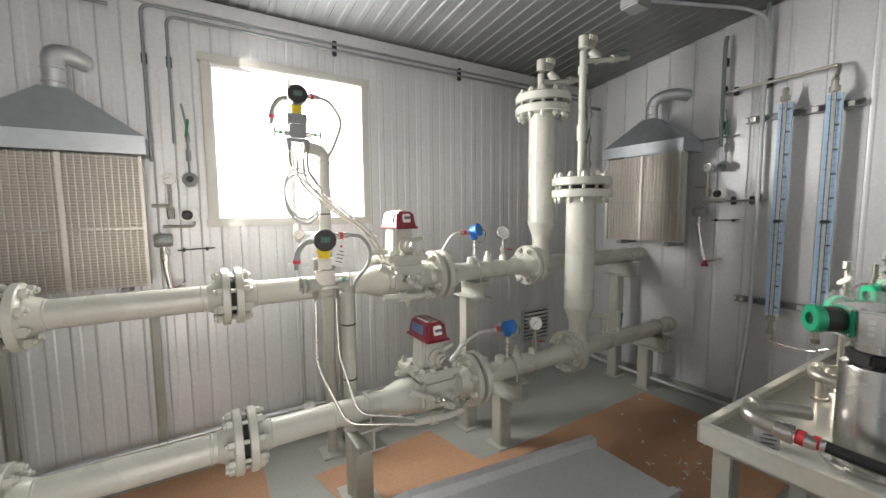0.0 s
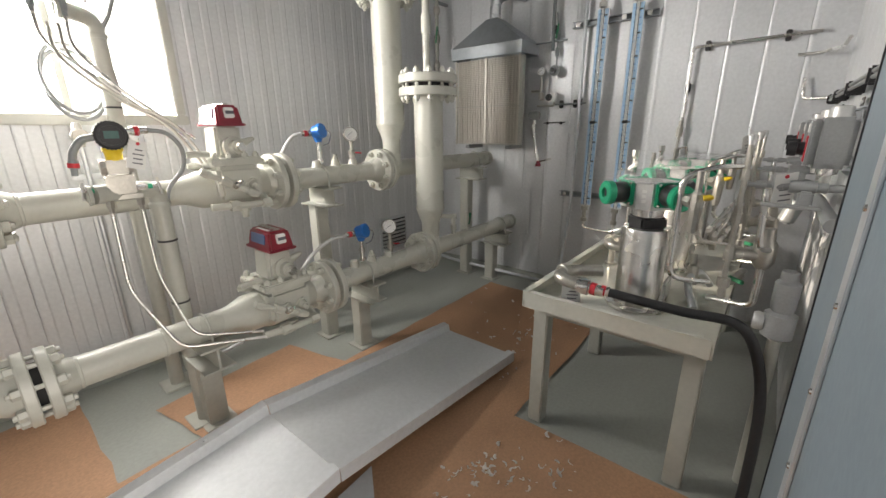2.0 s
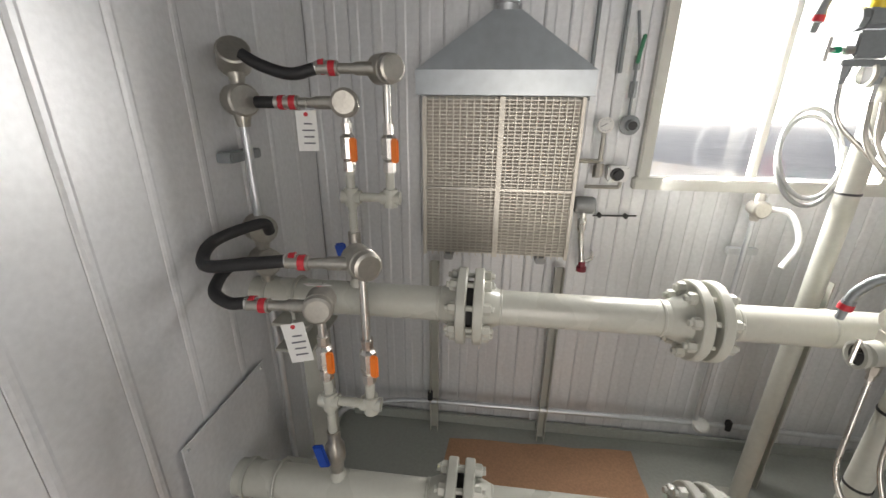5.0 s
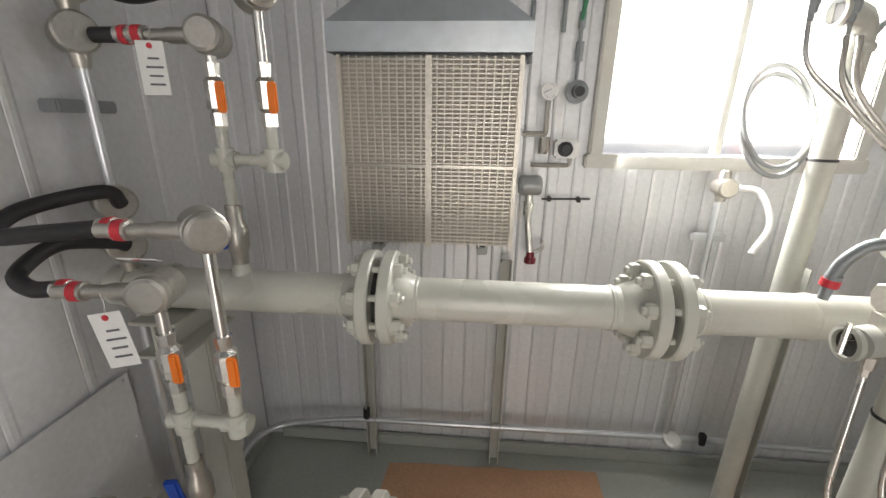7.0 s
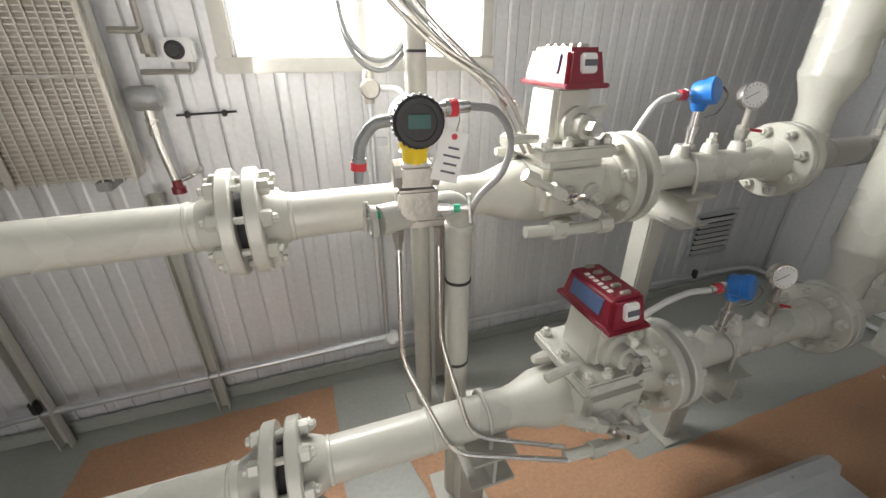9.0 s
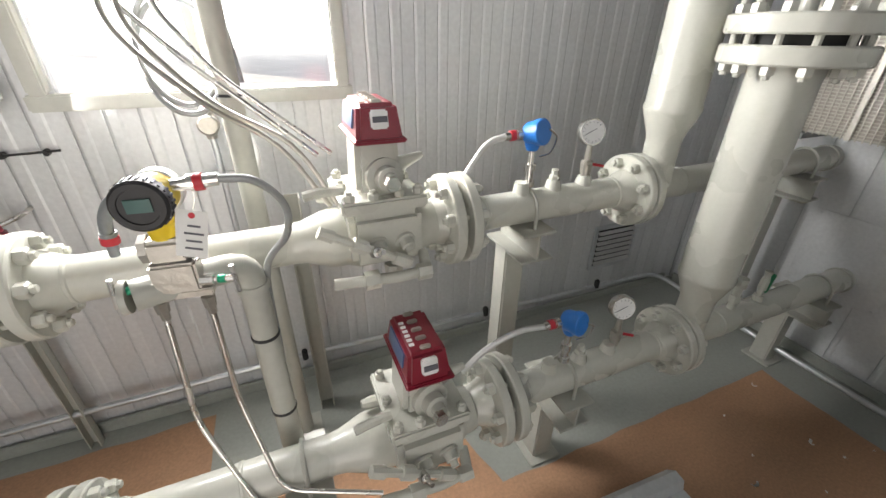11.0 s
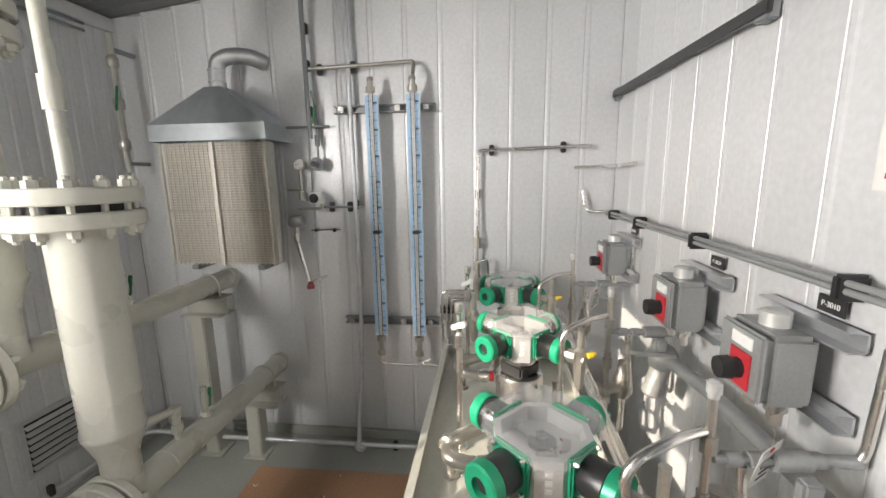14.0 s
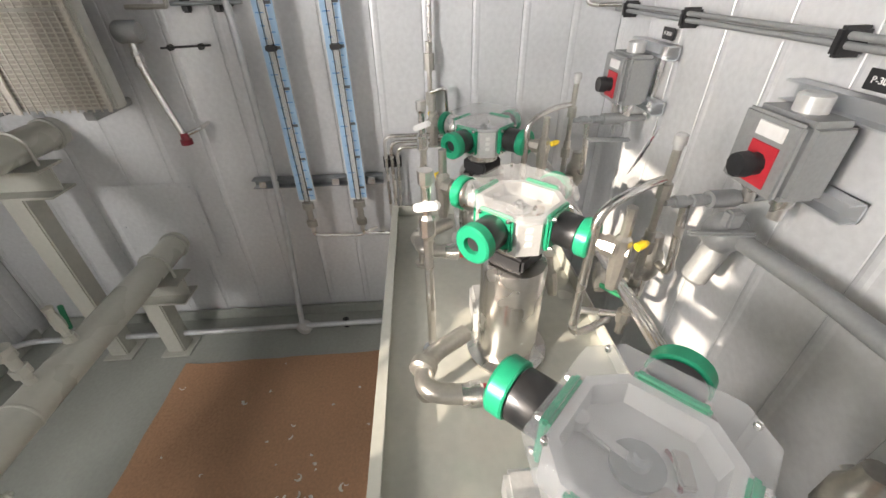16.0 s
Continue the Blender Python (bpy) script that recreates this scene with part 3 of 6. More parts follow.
# ---- slam-shut meter heads on the pipes ----
def meter(x, y, z, label):
    th = thing("flow_meter", at(x, y, z), label, "flow meter", "red-capped meters")
    bm = B()
    lathe(bm, (-0.10, 0, 0), (1, 0, 0), [(0, 0.088), (0.03, 0.098), (0.20, 0.098), (0.235, 0.075), (0.27, 0.07)], 32)
    box(bm, (0.0, -0.02, 0.03), (0.20, 0.22, 0.15), None, 0.018)
    part("body", bm, CREAM, th)
    bm = B()
    box(bm, (0.0, 0, 0.125), (0.23, 0.25, 0.035), None, 0.006)
    part("top_plate", bm, CREAM, th)
    for i, (bx, by) in enumerate(((-0.09, -0.10), (-0.03, -0.105), (0.04, -0.105), (0.095, -0.10), (-0.095, 0.0), (-0.09, 0.1), (0.095, 0.03), (0.09, 0.1), (0.0, 0.105))):
        share("bolt", BOLTC, th, Matrix.Translation((bx, by, 0.142)) @ pose(0, 0, 0, 0, -90, 0))
    bm = B()
    box(bm, (0.0, 0.0, 0.215), (0.125, 0.14, 0.15), None, 0.014, 0.9)
    part("tower", bm, CREAM, th)
    bm = B()
    lathe(bm, (0.01, -0.06, 0.185), (0.15, -1, 0.1), [(0, 0.052), (0.02, 0.052), (0.024, 0.034), (0.05, 0.032), (0.052, 0.02), (0.075, 0.018)], 20)
    part("side_boss", bm, CREAM, th)
    bm = B()
    lathe(bm, (0.012, -0.135, 0.19), (0.1, -1, 0.1), [(0, 0.02), (0.02, 0.02)], 6)
    part("hex_plug", bm, STEEL, th)
    bm = B()
    lathe(bm, (0.06, -0.02, 0.20), (1, -0.1, 0.35), [(0, 0.025), (0.02, 0.02), (0.075, 0.010), (0.08, 0.006)], 10)
    part("spout", bm, CREAM, th)
    bm = B()
    box(bm, (0.0, 0.0, 0.330), (0.12, 0.215, 0.09), None, 0.010, 0.82)
    box(bm, (0.0, 0.0, 0.289), (0.132, 0.228, 0.012), None, 0.004)
    cap = part("cap", bm, RED, th, "dark red plastic cap")
    bm = B()
    box(bm, (0, -0.100, 0.340), (0.042, 0.02, 0.045), pose(0, 0, 0, -12, 0, 0).to_3x3(), 0.004)
    part("index_window", bm, WHITE, cap)
    bm = B()
    box(bm, (0, -0.111, 0.342), (0.036, 0.004, 0.014), pose(0, 0, 0, -12, 0, 0).to_3x3())
    part("counter_slot", bm, INK, cap)
    bm = B()
    for i in range(5):
        box(bm, (0, -0.07 + i * 0.035, 0.378), (0.028, 0.014, 0.010), None, 0.003)
    tagged(part("top_vents", bm, NICKEL, cap), kind="stuff")
    bm = B()
    box(bm, (-0.0565, 0.0, 0.338), (0.004, 0.12, 0.045), pose(0, 0, 0, 0, 8, 0).to_3x3())
    part("name_plate", bm, PLATE, cap)
    bm = B()
    for i in range(6):
        box(bm, (-0.030, -0.05 + i * 0.018, 0.3755), (0.014, 0.010, 0.003))
    tagged(part("lettering", bm, WHITE, cap), kind="stuff")
    for bx, bz in ((-0.03, 0.02), (0.045, 0.02)):
        bm = B()
        lathe(bm, (bx, -0.125, bz), (0.1, -1, -0.35), [(0, 0.028), (0.008, 0.028), (0.009, 0.020), (0.032, 0.019), (0.033, 0.012), (0.05, 0.011)], 14)
        part("side_plug", bm, CREAM, th)
    bm = B()
    sweep(bm, rounded([(-0.16, -0.15, -0.065), (0.02, -0.16, -0.075), (0.10, -0.15, -0.075), (0.11, -0.09, -0.05)], 0.02), 0.016, 10)
    lathe(bm, (-0.08, -0.155, -0.07), (1, 0, 0), [(0, 0.026), (0.04, 0.026)], 6)
    lathe(bm, (0.07, -0.155, -0.075), (1, 0, 0), [(0, 0.024), (0.04, 0.024)], 6)
    part("impulse_manifold", bm, CREAM, th)
    bm = B()
    lathe(bm, (0.03, -0.05, -0.09), (0, 0, -1), [(0, 0.03), (0.03, 0.028), (0.032, 0.018), (0.06, 0.016)], 8)
    part("drain_plug", bm, CREAM, th)
    bm = B()
    sweep(bm, rounded([(-0.10, -0.06, 0.16), (-0.16, -0.07, 0.165), (-0.20, -0.075, 0.16)], 0.02), 0.014, 8)
    part("pilot_fitting", bm, CREAM, th)
    bm = B()
    lathe(bm, (-0.10, 0.05, 0.10), (-1, 0, 0.1), [(0, 0.02), (0.03, 0.018), (0.06, 0.012)], 8)
    part("plug", bm, CREAM, th)
    bm = B()
    lathe(bm, (0.045, -0.17, -0.03), (-0.9, 0.05, 0.5), [(0, 0.017), (0.02, 0.019), (0.05, 0.019), (0.052, 0.012), (0.13, 0.012), (0.132, 0.02), (0.17, 0.02), (0.172, 0.012), (0.22, 0.012), (0.222, 0.018), (0.26, 0.016)], 8)
    part("block_valve", bm, CREAM, th)
    bm = B()
    lathe(bm, (-0.05, -0.168, 0.02), (0.2, -1, 0.5), [(0, 0.016), (0.025, 0.014), (0.026, 0.007), (0.06, 0.007)], 8)
    part("valve_stem", bm, STEEL, th)
    return th


meter(0.925, YL, ZL, "cream cast meter with a dark red cap, low pipe")
meter(0.905, YU, ZU, "cream cast meter head with a dark red cap, catching the sun")


# ---- instruments on the pipes ----
def blue_sensor(x, y, z, label, hose):
    th = thing("temperature_transmitter", at(x, y, z), label, "sensor", "blue transmitters")
    bm = B()
    lathe(bm, (0, 0, 0.075), (0, 0, 1), [(0, 0.020), (0.02, 0.020), (0.021, 0.014), (0.05, 0.013), (0.051, 0.018), (0.075, 0.018), (0.076, 0.011), (0.13, 0.011)], 12)
    part("stem", bm, STEEL, th)
    bm = B()
    lathe(bm, (0, 0, 0.195), (0, 0, 1), [(0, 0.018), (0.02, 0.026), (0.045, 0.028)], 16)
    lathe(bm, (-0.012, 0.018, 0.245), (0.35, -1, 0.25), [(0, 0.030), (0.012, 0.036), (0.04, 0.036), (0.042, 0.041), (0.062, 0.041), (0.066, 0.036)], 20)
    part("head", bm, BLUE, th, "blue enamelled head")
    bm = B()
    sweep(bm, smooth([(0.02, -0.05, 0.27), (0.055, -0.045, 0.24), (0.05, -0.03, 0.19), (0.018, -0.018, 0.175)]), 0.003, 6)
    part("chain", bm, STEEL, th)
    bm = B()
    lathe(bm, (-0.028, 0.01, 0.245), (-1, 0.05, -0.05), [(0, 0.014), (0.012, 0.014), (0.013, 0.019), (0.03, 0.019), (0.031, 0.014), (0.07, 0.014)], 12)
    part("gland", bm, STEEL, th)
    bm = B()
    lathe(bm, (-0.062, 0.012, 0.2435), (-1, 0.05, -0.05), [(0, 0.0165), (0.018, 0.0165)], 14)
    part("red_ring", bm, REDT, th, "red band")
    bm = B()
    sweep(bm, smooth(hose), 0.010, 10)
    part("cable", bm, ALU, th, "grey flexible conduit")


blue_sensor(1.425, YU, ZU, "bright blue transmitter head on a stem over the upper pipe", [(-0.098, 0.013, 0.242), (-0.16, 0.015, 0.22), (-0.24, 0.0, 0.13), (-0.30, -0.02, 0.06)])
blue_sensor(1.46, YL, ZL, "bright blue transmitter head on a stem over the low pipe", [(-0.098, 0.013, 0.242), (-0.18, 0.03, 0.235), (-0.28, 0.05, 0.18), (-0.36, 0.06, 0.10)])


def dial(parent, c, d, r=0.045):
    """A round pressure gauge whose face looks along d."""
    d, u, v = basis(d)
    bm = B()
    lathe(bm, Vector(c) - d * 0.03, d, [(0, r * 0.8), (0.008, r), (0.032, r), (0.036, r * 0.95), (0.036, r * 0.9), (0.034, r * 0.88)], 28)
    part("case", bm, STEEL, parent)
    bm = B()
    lathe(bm, Vector(c) + d * 0.003, d, [(0, r * 0.87), (0.0025, r * 0.87)], 24)
    face = part("face", bm, WHITE, parent, "white dial face")
    bm = B()
    rot = Matrix((u, v, d)).transposed()
    for i in range(13):
        a = math.radians(-135 + i * 22.5)
        p = Vector(c) + d * 0.006 + (u * math.cos(a) + v * math.sin(a)) * r * 0.72
        box(bm, p, (0.005, 0.0015, 0.001), rot @ Matrix.Rotation(a, 3, "Z"))
    box(bm, Vector(c) + d * 0.0075 + u * 0.008, (r, 0.002, 0.001), rot @ Matrix.Rotation(0.5, 3, "Z"))
    tagged(part("markings", bm, INK, face), kind="stuff")


def gauge(x, y, z, h, d, label):
    th = thing("pressure_gauge", at(x, y, z), label, "gauge", "steel pressure gauges")
    dial(th, (0, 0, h), d)
    bm = B()
    lathe(bm, (0, 0, 0.075), (0, 0, 1), [(0, 0.016), (0.02, 0.016), (0.022, 0.02), (0.05, 0.02), (0.052, 0.012), (h - 0.115, 0.010)], 10)
    box(bm, (0, 0, 0.125), (0.036, 0.03, 0.03), None, 0.004)
    part("gauge_valve", bm, NICKEL, th)
    bm = B()
    sweep(bm, [(0.015, -0.01, 0.125), (0.05, -0.03, 0.12)], 0.005, 8)
    part("bleed_lever", bm, REDT, th)


gauge(1.66, YU, ZU, 0.235, (-0.35, -1, 0.25), "round stainless pressure gauge on the upper pipe")
gauge(1.685, YL, ZL, 0.235, (-0.35, -1, 0.25), "round stainless pressure gauge on the low pipe")


def small_valve(x, y, z, label, h=0.13):
    th = thing("needle_valve", at(x, y, z), label, "valve", "small valves on the pipes")
    bm = B()
    lathe(bm, (0, 0, 0.05), (0, 0, 1), [(0, 0.022), (0.03, 0.02), (0.031, 0.013), (0.06, 0.013), (0.061, 0.018), (0.10, 0.018), (h, 0.012), (h + 0.02, 0.016)], 8)
    part("body", bm, CREAM, th)
    bm = B()
    box(bm, (0.02, -0.01, h + 0.01), (0.012, 0.016, 0.09), pose(0, 0, 0, 0, 12, 0).to_3x3(), 0.003)
    part("lever", bm, GREENH, th, "dark green lever")


small_valve(2.50, YL, ZL, "small valve with a green lever on the low pipe")
small_valve(2.46, YU, ZU, "small valve with a green lever on the upper pipe")
th = thing("elbow_fitting", at(2.33, YL, ZL), "cream elbow fitting on the low pipe", "fitting")
b = B()
sweep(b, rounded([(0, 0, 0.04), (0, 0, 0.19), (-0.13, 0.02, 0.21)], 0.03), 0.016, 10)
lathe(b, (0, 0, 0.09), (0, 0, 1), [(0, 0.024), (0.035, 0.024)], 6)
lathe(b, (0, 0, 0.165), (0, 0, 1), [(0, 0.024), (0.04, 0.024)], 10)
part("elbow", b, CREAM, th)


# ---- yellow pressure transmitters on stands ----
def transmitter(m, label, hose, dark, drops):
    th = thing("pressure_transmitter", m, label, "transmitter", "yellow transmitters")
    bm = B()
    lathe(bm, (0, 0.075, 0), (0, -1, 0.05), [(0, 0.040), (0.006, 0.046), (0.05, 0.046), (0.055, 0.044), (0.11, 0.044)], 24)
    part("housing", bm, YELLOW if not dark else CREAM, th)
    bm = B()
    lathe(bm, (0, 0.085, -0.001), (0, -1, 0.05), [(0, 0.040), (0.005, 0.050), (0.034, 0.050), (0.036, 0.044)], 26)
    part("rear_cover", bm, WHITE, th)
    bm = B()
    lathe(bm, (0, -0.015, 0.005), (0, -1, 0.05), [(0, 0.047), (0.003, 0.053), (0.032, 0.053), (0.038, 0.047), (0.038, 0.037), (0.034, 0.036)], 30)
    bez = part("bezel", bm, BLACK, th, "black ribbed bezel")
    bm = B()
    for i in range(26):
        a = 2 * math.pi * i / 26
        box(bm, (0.053 * math.cos(a), -0.028, 0.006 + 0.053 * math.sin(a)), (0.005, 0.02, 0.005), Matrix.Rotation(-a, 3, "Y"))
    tagged(part("ribs", bm, BLACK, bez), kind="stuff")
    bm = B()
    box(bm, (0, -0.051, 0.009), (0.046, 0.004, 0.028), pose(0, 0, 0, 3, 0, 0).to_3x3())
    part("display", bm, LCD, bez, "greenish display")
    bm = B()
    lathe(bm, (0, 0.02, -0.04), (0, 0, -1), [(0, 0.034), (0.012, 0.036), (0.02, 0.03), (0.05, 0.028)], 20)
    part("neck", bm, YELLOW, th)
    bm = B()
    box(bm, (0, 0.02, -0.115), (0.085, 0.07, 0.055), None, 0.01)
    for sx in (-1, 1):
        lathe(bm, (sx * 0.035, 0.02, -0.115), (sx, 0, 0), [(0, 0.034), (0.016, 0.034), (0.018, 0.03)], 8)
    part("cell", bm, GREYD if dark else NICKEL, th)
    bm = B()
    box(bm, (0, 0.015, -0.185), (0.095, 0.06, 0.075), None, 0.006)
    box(bm, (0, 0.015, -0.235), (0.13, 0.035, 0.02), None, 0.003)
    for sx in (-0.05, 0.05):
        lathe(bm, (sx, 0.0, -0.245), (0, 0, -1), [(0, 0.016), (0.03, 0.014), (0.032, 0.010), (0.05, 0.010)], 6)
    part("manifold", bm, NICKEL if not dark else GREYD, th)
    for sx in (-1, 1):
        bm = B()
        lathe(bm, (sx * 0.047, 0.0, -0.20), (sx, -0.15, 0), [(0, 0.014), (0.03, 0.014), (0.031, 0.008), (0.075, 0.008)], 8)
        hv = part("needle_valve", bm, STEEL, th)
        bm = B()
        cyl(bm, (sx * 0.12, -0.012, -0.165), (sx * 0.125, -0.018, -0.235), 0.006, 8)
        part("tee_handle", bm, STEEL, hv)
        bm = B()
        lathe(bm, (sx * 0.085, -0.006, -0.20), (sx, -0.15, 0), [(0, 0.0105), (0.016, 0.0105)], 10)
        part("green_ring", bm, GREEN, hv, "green ring")
    bm = B()
    lathe(bm, (0.04, 0.03, 0.02), (1, 0.1, 0.05), [(0, 0.014), (0.03, 0.014), (0.031, 0.019), (0.055, 0.019), (0.056, 0.015), (0.09, 0.014)], 12)
    part("gland", bm, STEEL, th)
    bm = B()
    lathe(bm, (0.082, 0.034, 0.022), (1, 0.1, 0.05), [(0, 0.0195), (0.018, 0.0195)], 14)
    part("red_ring", bm, REDT, th, "red band")
    bm = B()
    sweep(bm, smooth(hose), 0.0095, 10)
    part("flexible_conduit", bm, GREYBOX, th, "grey flexible conduit")
    bm = B()
    sweep(bm, smooth([(-0.045, 0.04, 0.0), (-0.085, 0.05, -0.01), (-0.115, 0.06, -0.05), (-0.125, 0.065, -0.09)]), 0.014, 10)
    lathe(bm, (-0.123, 0.064, -0.085), (-0.1, 0.05, -1), [(0, 0.017), (0.03, 0.017), (0.032, 0.012), (0.06, 0.011)], 10)
    part("rear_conduit", bm, GREYD, th, "dark flexible conduit")
    bm = B()
    lathe(bm, (-0.1245, 0.0648, -0.095), (-0.1, 0.05, -1), [(0, 0.0185), (0.018, 0.0185)], 12)
    part("red_ring", bm, REDT, th, "red band")
    for d in drops:
        bm = B()
        sweep(bm, rounded(d, 0.06), 0.0075, 10)
        part("impulse_tube", bm, STEEL, th, "bent stainless tube")
    return th


transmitter(at(0.43, 1.825, 1.30, -6) @ Matrix.Diagonal((0.9, 0.9, 0.9, 1)), "yellow transmitter with a black display, tubes and a tag",
            [(0.13, 0.04, 0.025), (0.20, 0.05, 0.01), (0.25, 0.07, -0.06), (0.24, 0.09, -0.15), (0.17, 0.12, -0.26), (0.155, 0.13, -0.5), (0.15, 0.13, -0.95), (0.24, 0.14, -1.12), (0.38, 0.12, -1.10)], False,
            [[(-0.05, 0, -0.29), (-0.06, -0.03, -0.62), (0.06, -0.14, -0.90), (0.40, -0.20, -0.955)], [(0.05, 0, -0.29), (0.05, -0.02, -0.58), (0.12, -0.12, -0.87), (0.40, -0.17, -0.935)]])
transmitter(at(0.42, 2.22, 2.02, -2) @ Matrix.Diagonal((0.92, 0.92, 0.92, 1)), "dark transmitter high before the window, with tubes",
            [(0.13, 0.04, 0.025), (0.20, 0.05, 0.0), (0.26, 0.06, -0.10), (0.22, 0.08, -0.24), (0.18, 0.10, -0.35), (0.20, 0.11, -0.62)], True,
            [[(-0.05, 0, -0.29), (-0.05, -0.02, -0.40), (0.10, -0.08, -0.55), (0.38, -0.12, -0.80)], [(0.05, 0, -0.29), (0.04, -0.02, -0.42), (0.16, -0.08, -0.58), (0.42, -0.11, -0.80)]])
# tag of the yellow transmitter
def tag(name, m, label, sx=0.055, sz=0.10):
    th = thing(name, m, label, "tag", "white paper tags")
    bm = B()
    box(bm, (0, 0, -sz / 2), (sx, 0.0015, sz), None, 0.0005)
    part("card", bm, TAG, th)
    bm = B()
    for i, wd in enumerate((0.4, 0.62, 0.5, 0.55)):
        box(bm, (0.004, -0.0015, -sz * (0.32 + 0.16 * i)), (sx * wd, 0.001, 0.004))
    tagged(part("print", bm, INK, th), kind="stuff")
    bm = B()
    lathe(bm, (0, -0.0008, -0.010), (0, -1, 0), [(0, 0.006), (0.0012, 0.006)], 12)
    part("eyelet", bm, REDT, th)
    bm = B()
    sweep(bm, [(0, 0, -0.010), (0.004, 0.006, 0.02), (0, 0.01, 0.035)], 0.001, 5)
    part("tie", bm, STEEL, th)


tag("paper_tag", pose(0.50, 1.79, 1.285, 0, 14, -10), "white paper tag wired to the yellow transmitter")


def stand(x, y, h, arm, label):
    th = thing("instrument_stand", at(x, y, 0), label, "stand", "instrument stands")
    bm = B()
    sweep(bm, rounded([(0, 0, 0.0), (0, 0, h), (arm, -0.07, h + 0.005)], 0.05), 0.033, 16)
    part("pole", bm, CREAMD, th)
    bm = B()
    lathe(bm, (arm - 0.004, -0.07, h + 0.005), (-1, 0, 0), [(0, 0.034), (0.012, 0.036), (0.014, 0.028), (0.004, 0.027)], 18)
    part("open_end", bm, CREAMD, th)
    # near-black disc paints the shade inside the open pipe end
    bm = B()
    lathe(bm, (arm - 0.0085, -0.07, h + 0.005), (-1, 0, 0), [(0, 0.027), (0.001, 0.027)], 16)
    part("bore_shade", bm, GAP, th)
    bm = B()
    box(bm, (0, 0, 0.006), (0.14, 0.14, 0.012), None, 0.002)
    part("foot_plate", bm, CREAMD, th)
    for z in (h * 0.55, h * 0.8):
        bm = B()
        lathe(bm, (0, 0, z), (0, 0, 1), [(0, 0.0355), (0.008, 0.0355)], 16)
        part("cable_tie", bm, BLACK, th)
    bm = B()
    lathe(bm, (0, 0, h - 0.075), (0, 0, 1), [(0, 0.037), (0.012, 0.040), (0.02, 0.037)], 16)
    part("collar", bm, CREAMD, th)


stand(0.555, 1.90, 1.10, -0.21, "grey-green pipe stand with an elbow for the transmitter")
stand(0.57, 2.31, 1.77, -0.11, "tall grey-green pipe stand before the window")
th = thing("channel_post", at(0.68, 2.42, 0), "grey painted channel post behind the stands", "post")
b = B()
for c, s in (((0, 0.025, 0.53), (0.06, 0.005, 1.06)), ((-0.028, 0, 0.53), (0.005, 0.05, 1.06)), ((0.028, 0, 0.53), (0.005, 0.05, 1.06))):
    box(b, c, s)
part("channel", b, CREAMD, th)
# coiled cable on the wall by the window
th = thing("cable_coil", at(0.45, 2.38, 1.50), "grey cable looped before the window", "cable")
b = B()
sweep(b, smooth([(0.02 + 0.10 * math.cos(a), 0.05 * math.sin(a), 0.15 * math.sin(a) + 0.004 * a) for a in [i * 0.55 for i in range(24)]], 3), 0.008, 8)
part("loop", b, GREYBOX, th)
th = thing("tube_bundle", at(0.43, 2.12, 1.70), "slim stainless tubes running between the instruments", "tubes")
for k in range(2):
    b = B()
    sweep(b, smooth([(-0.04 + 0.03 * k, 0.0, 0.0), (-0.03 + 0.03 * k, -0.03, -0.12), (0.10 + 0.02 * k, -0.08, -0.26), (0.24 + 0.03 * k, -0.12, -0.36), (0.34 + 0.02 * k, -0.14, -0.52)]), 0.006, 8)
    part("tube", b, NICKEL, th)
th = thing("junction_head", at(0.47, 2.60, 1.27), "dark round cable head under the window", "junction box")
b = B()
lathe(b, (0, 0.0, 0.03), (0, -1, 0), [(0, 0.026), (0.04, 0.034), (0.07, 0.034), (0.075, 0.028)], 18)
lathe(b, (0, -0.035, -0.02), (0, 0, 1), [(0, 0.016), (0.02, 0.02), (0.10, 0.02), (0.11, 0.014)], 10)
part("head", b, NICKEL, th)
b = B()
cyl(b, (0, -0.03, 0.0), (0, -0.03, -1.05), 0.011, 10)
part("conduit", b, GALV, th)
b = B()
box(b, (0, -0.012, -0.16), (0.12, 0.025, 0.03), None, 0.003)
part("bracket", b, GALV, th)
b = B()
sweep(b, smooth([(0.045, -0.04, 0.03), (0.10, -0.08, 0.02), (0.13, -0.12, -0.08), (0.08, -0.14, -0.18)]), 0.011, 10)
part("flexible_conduit", b, WHITE, th)


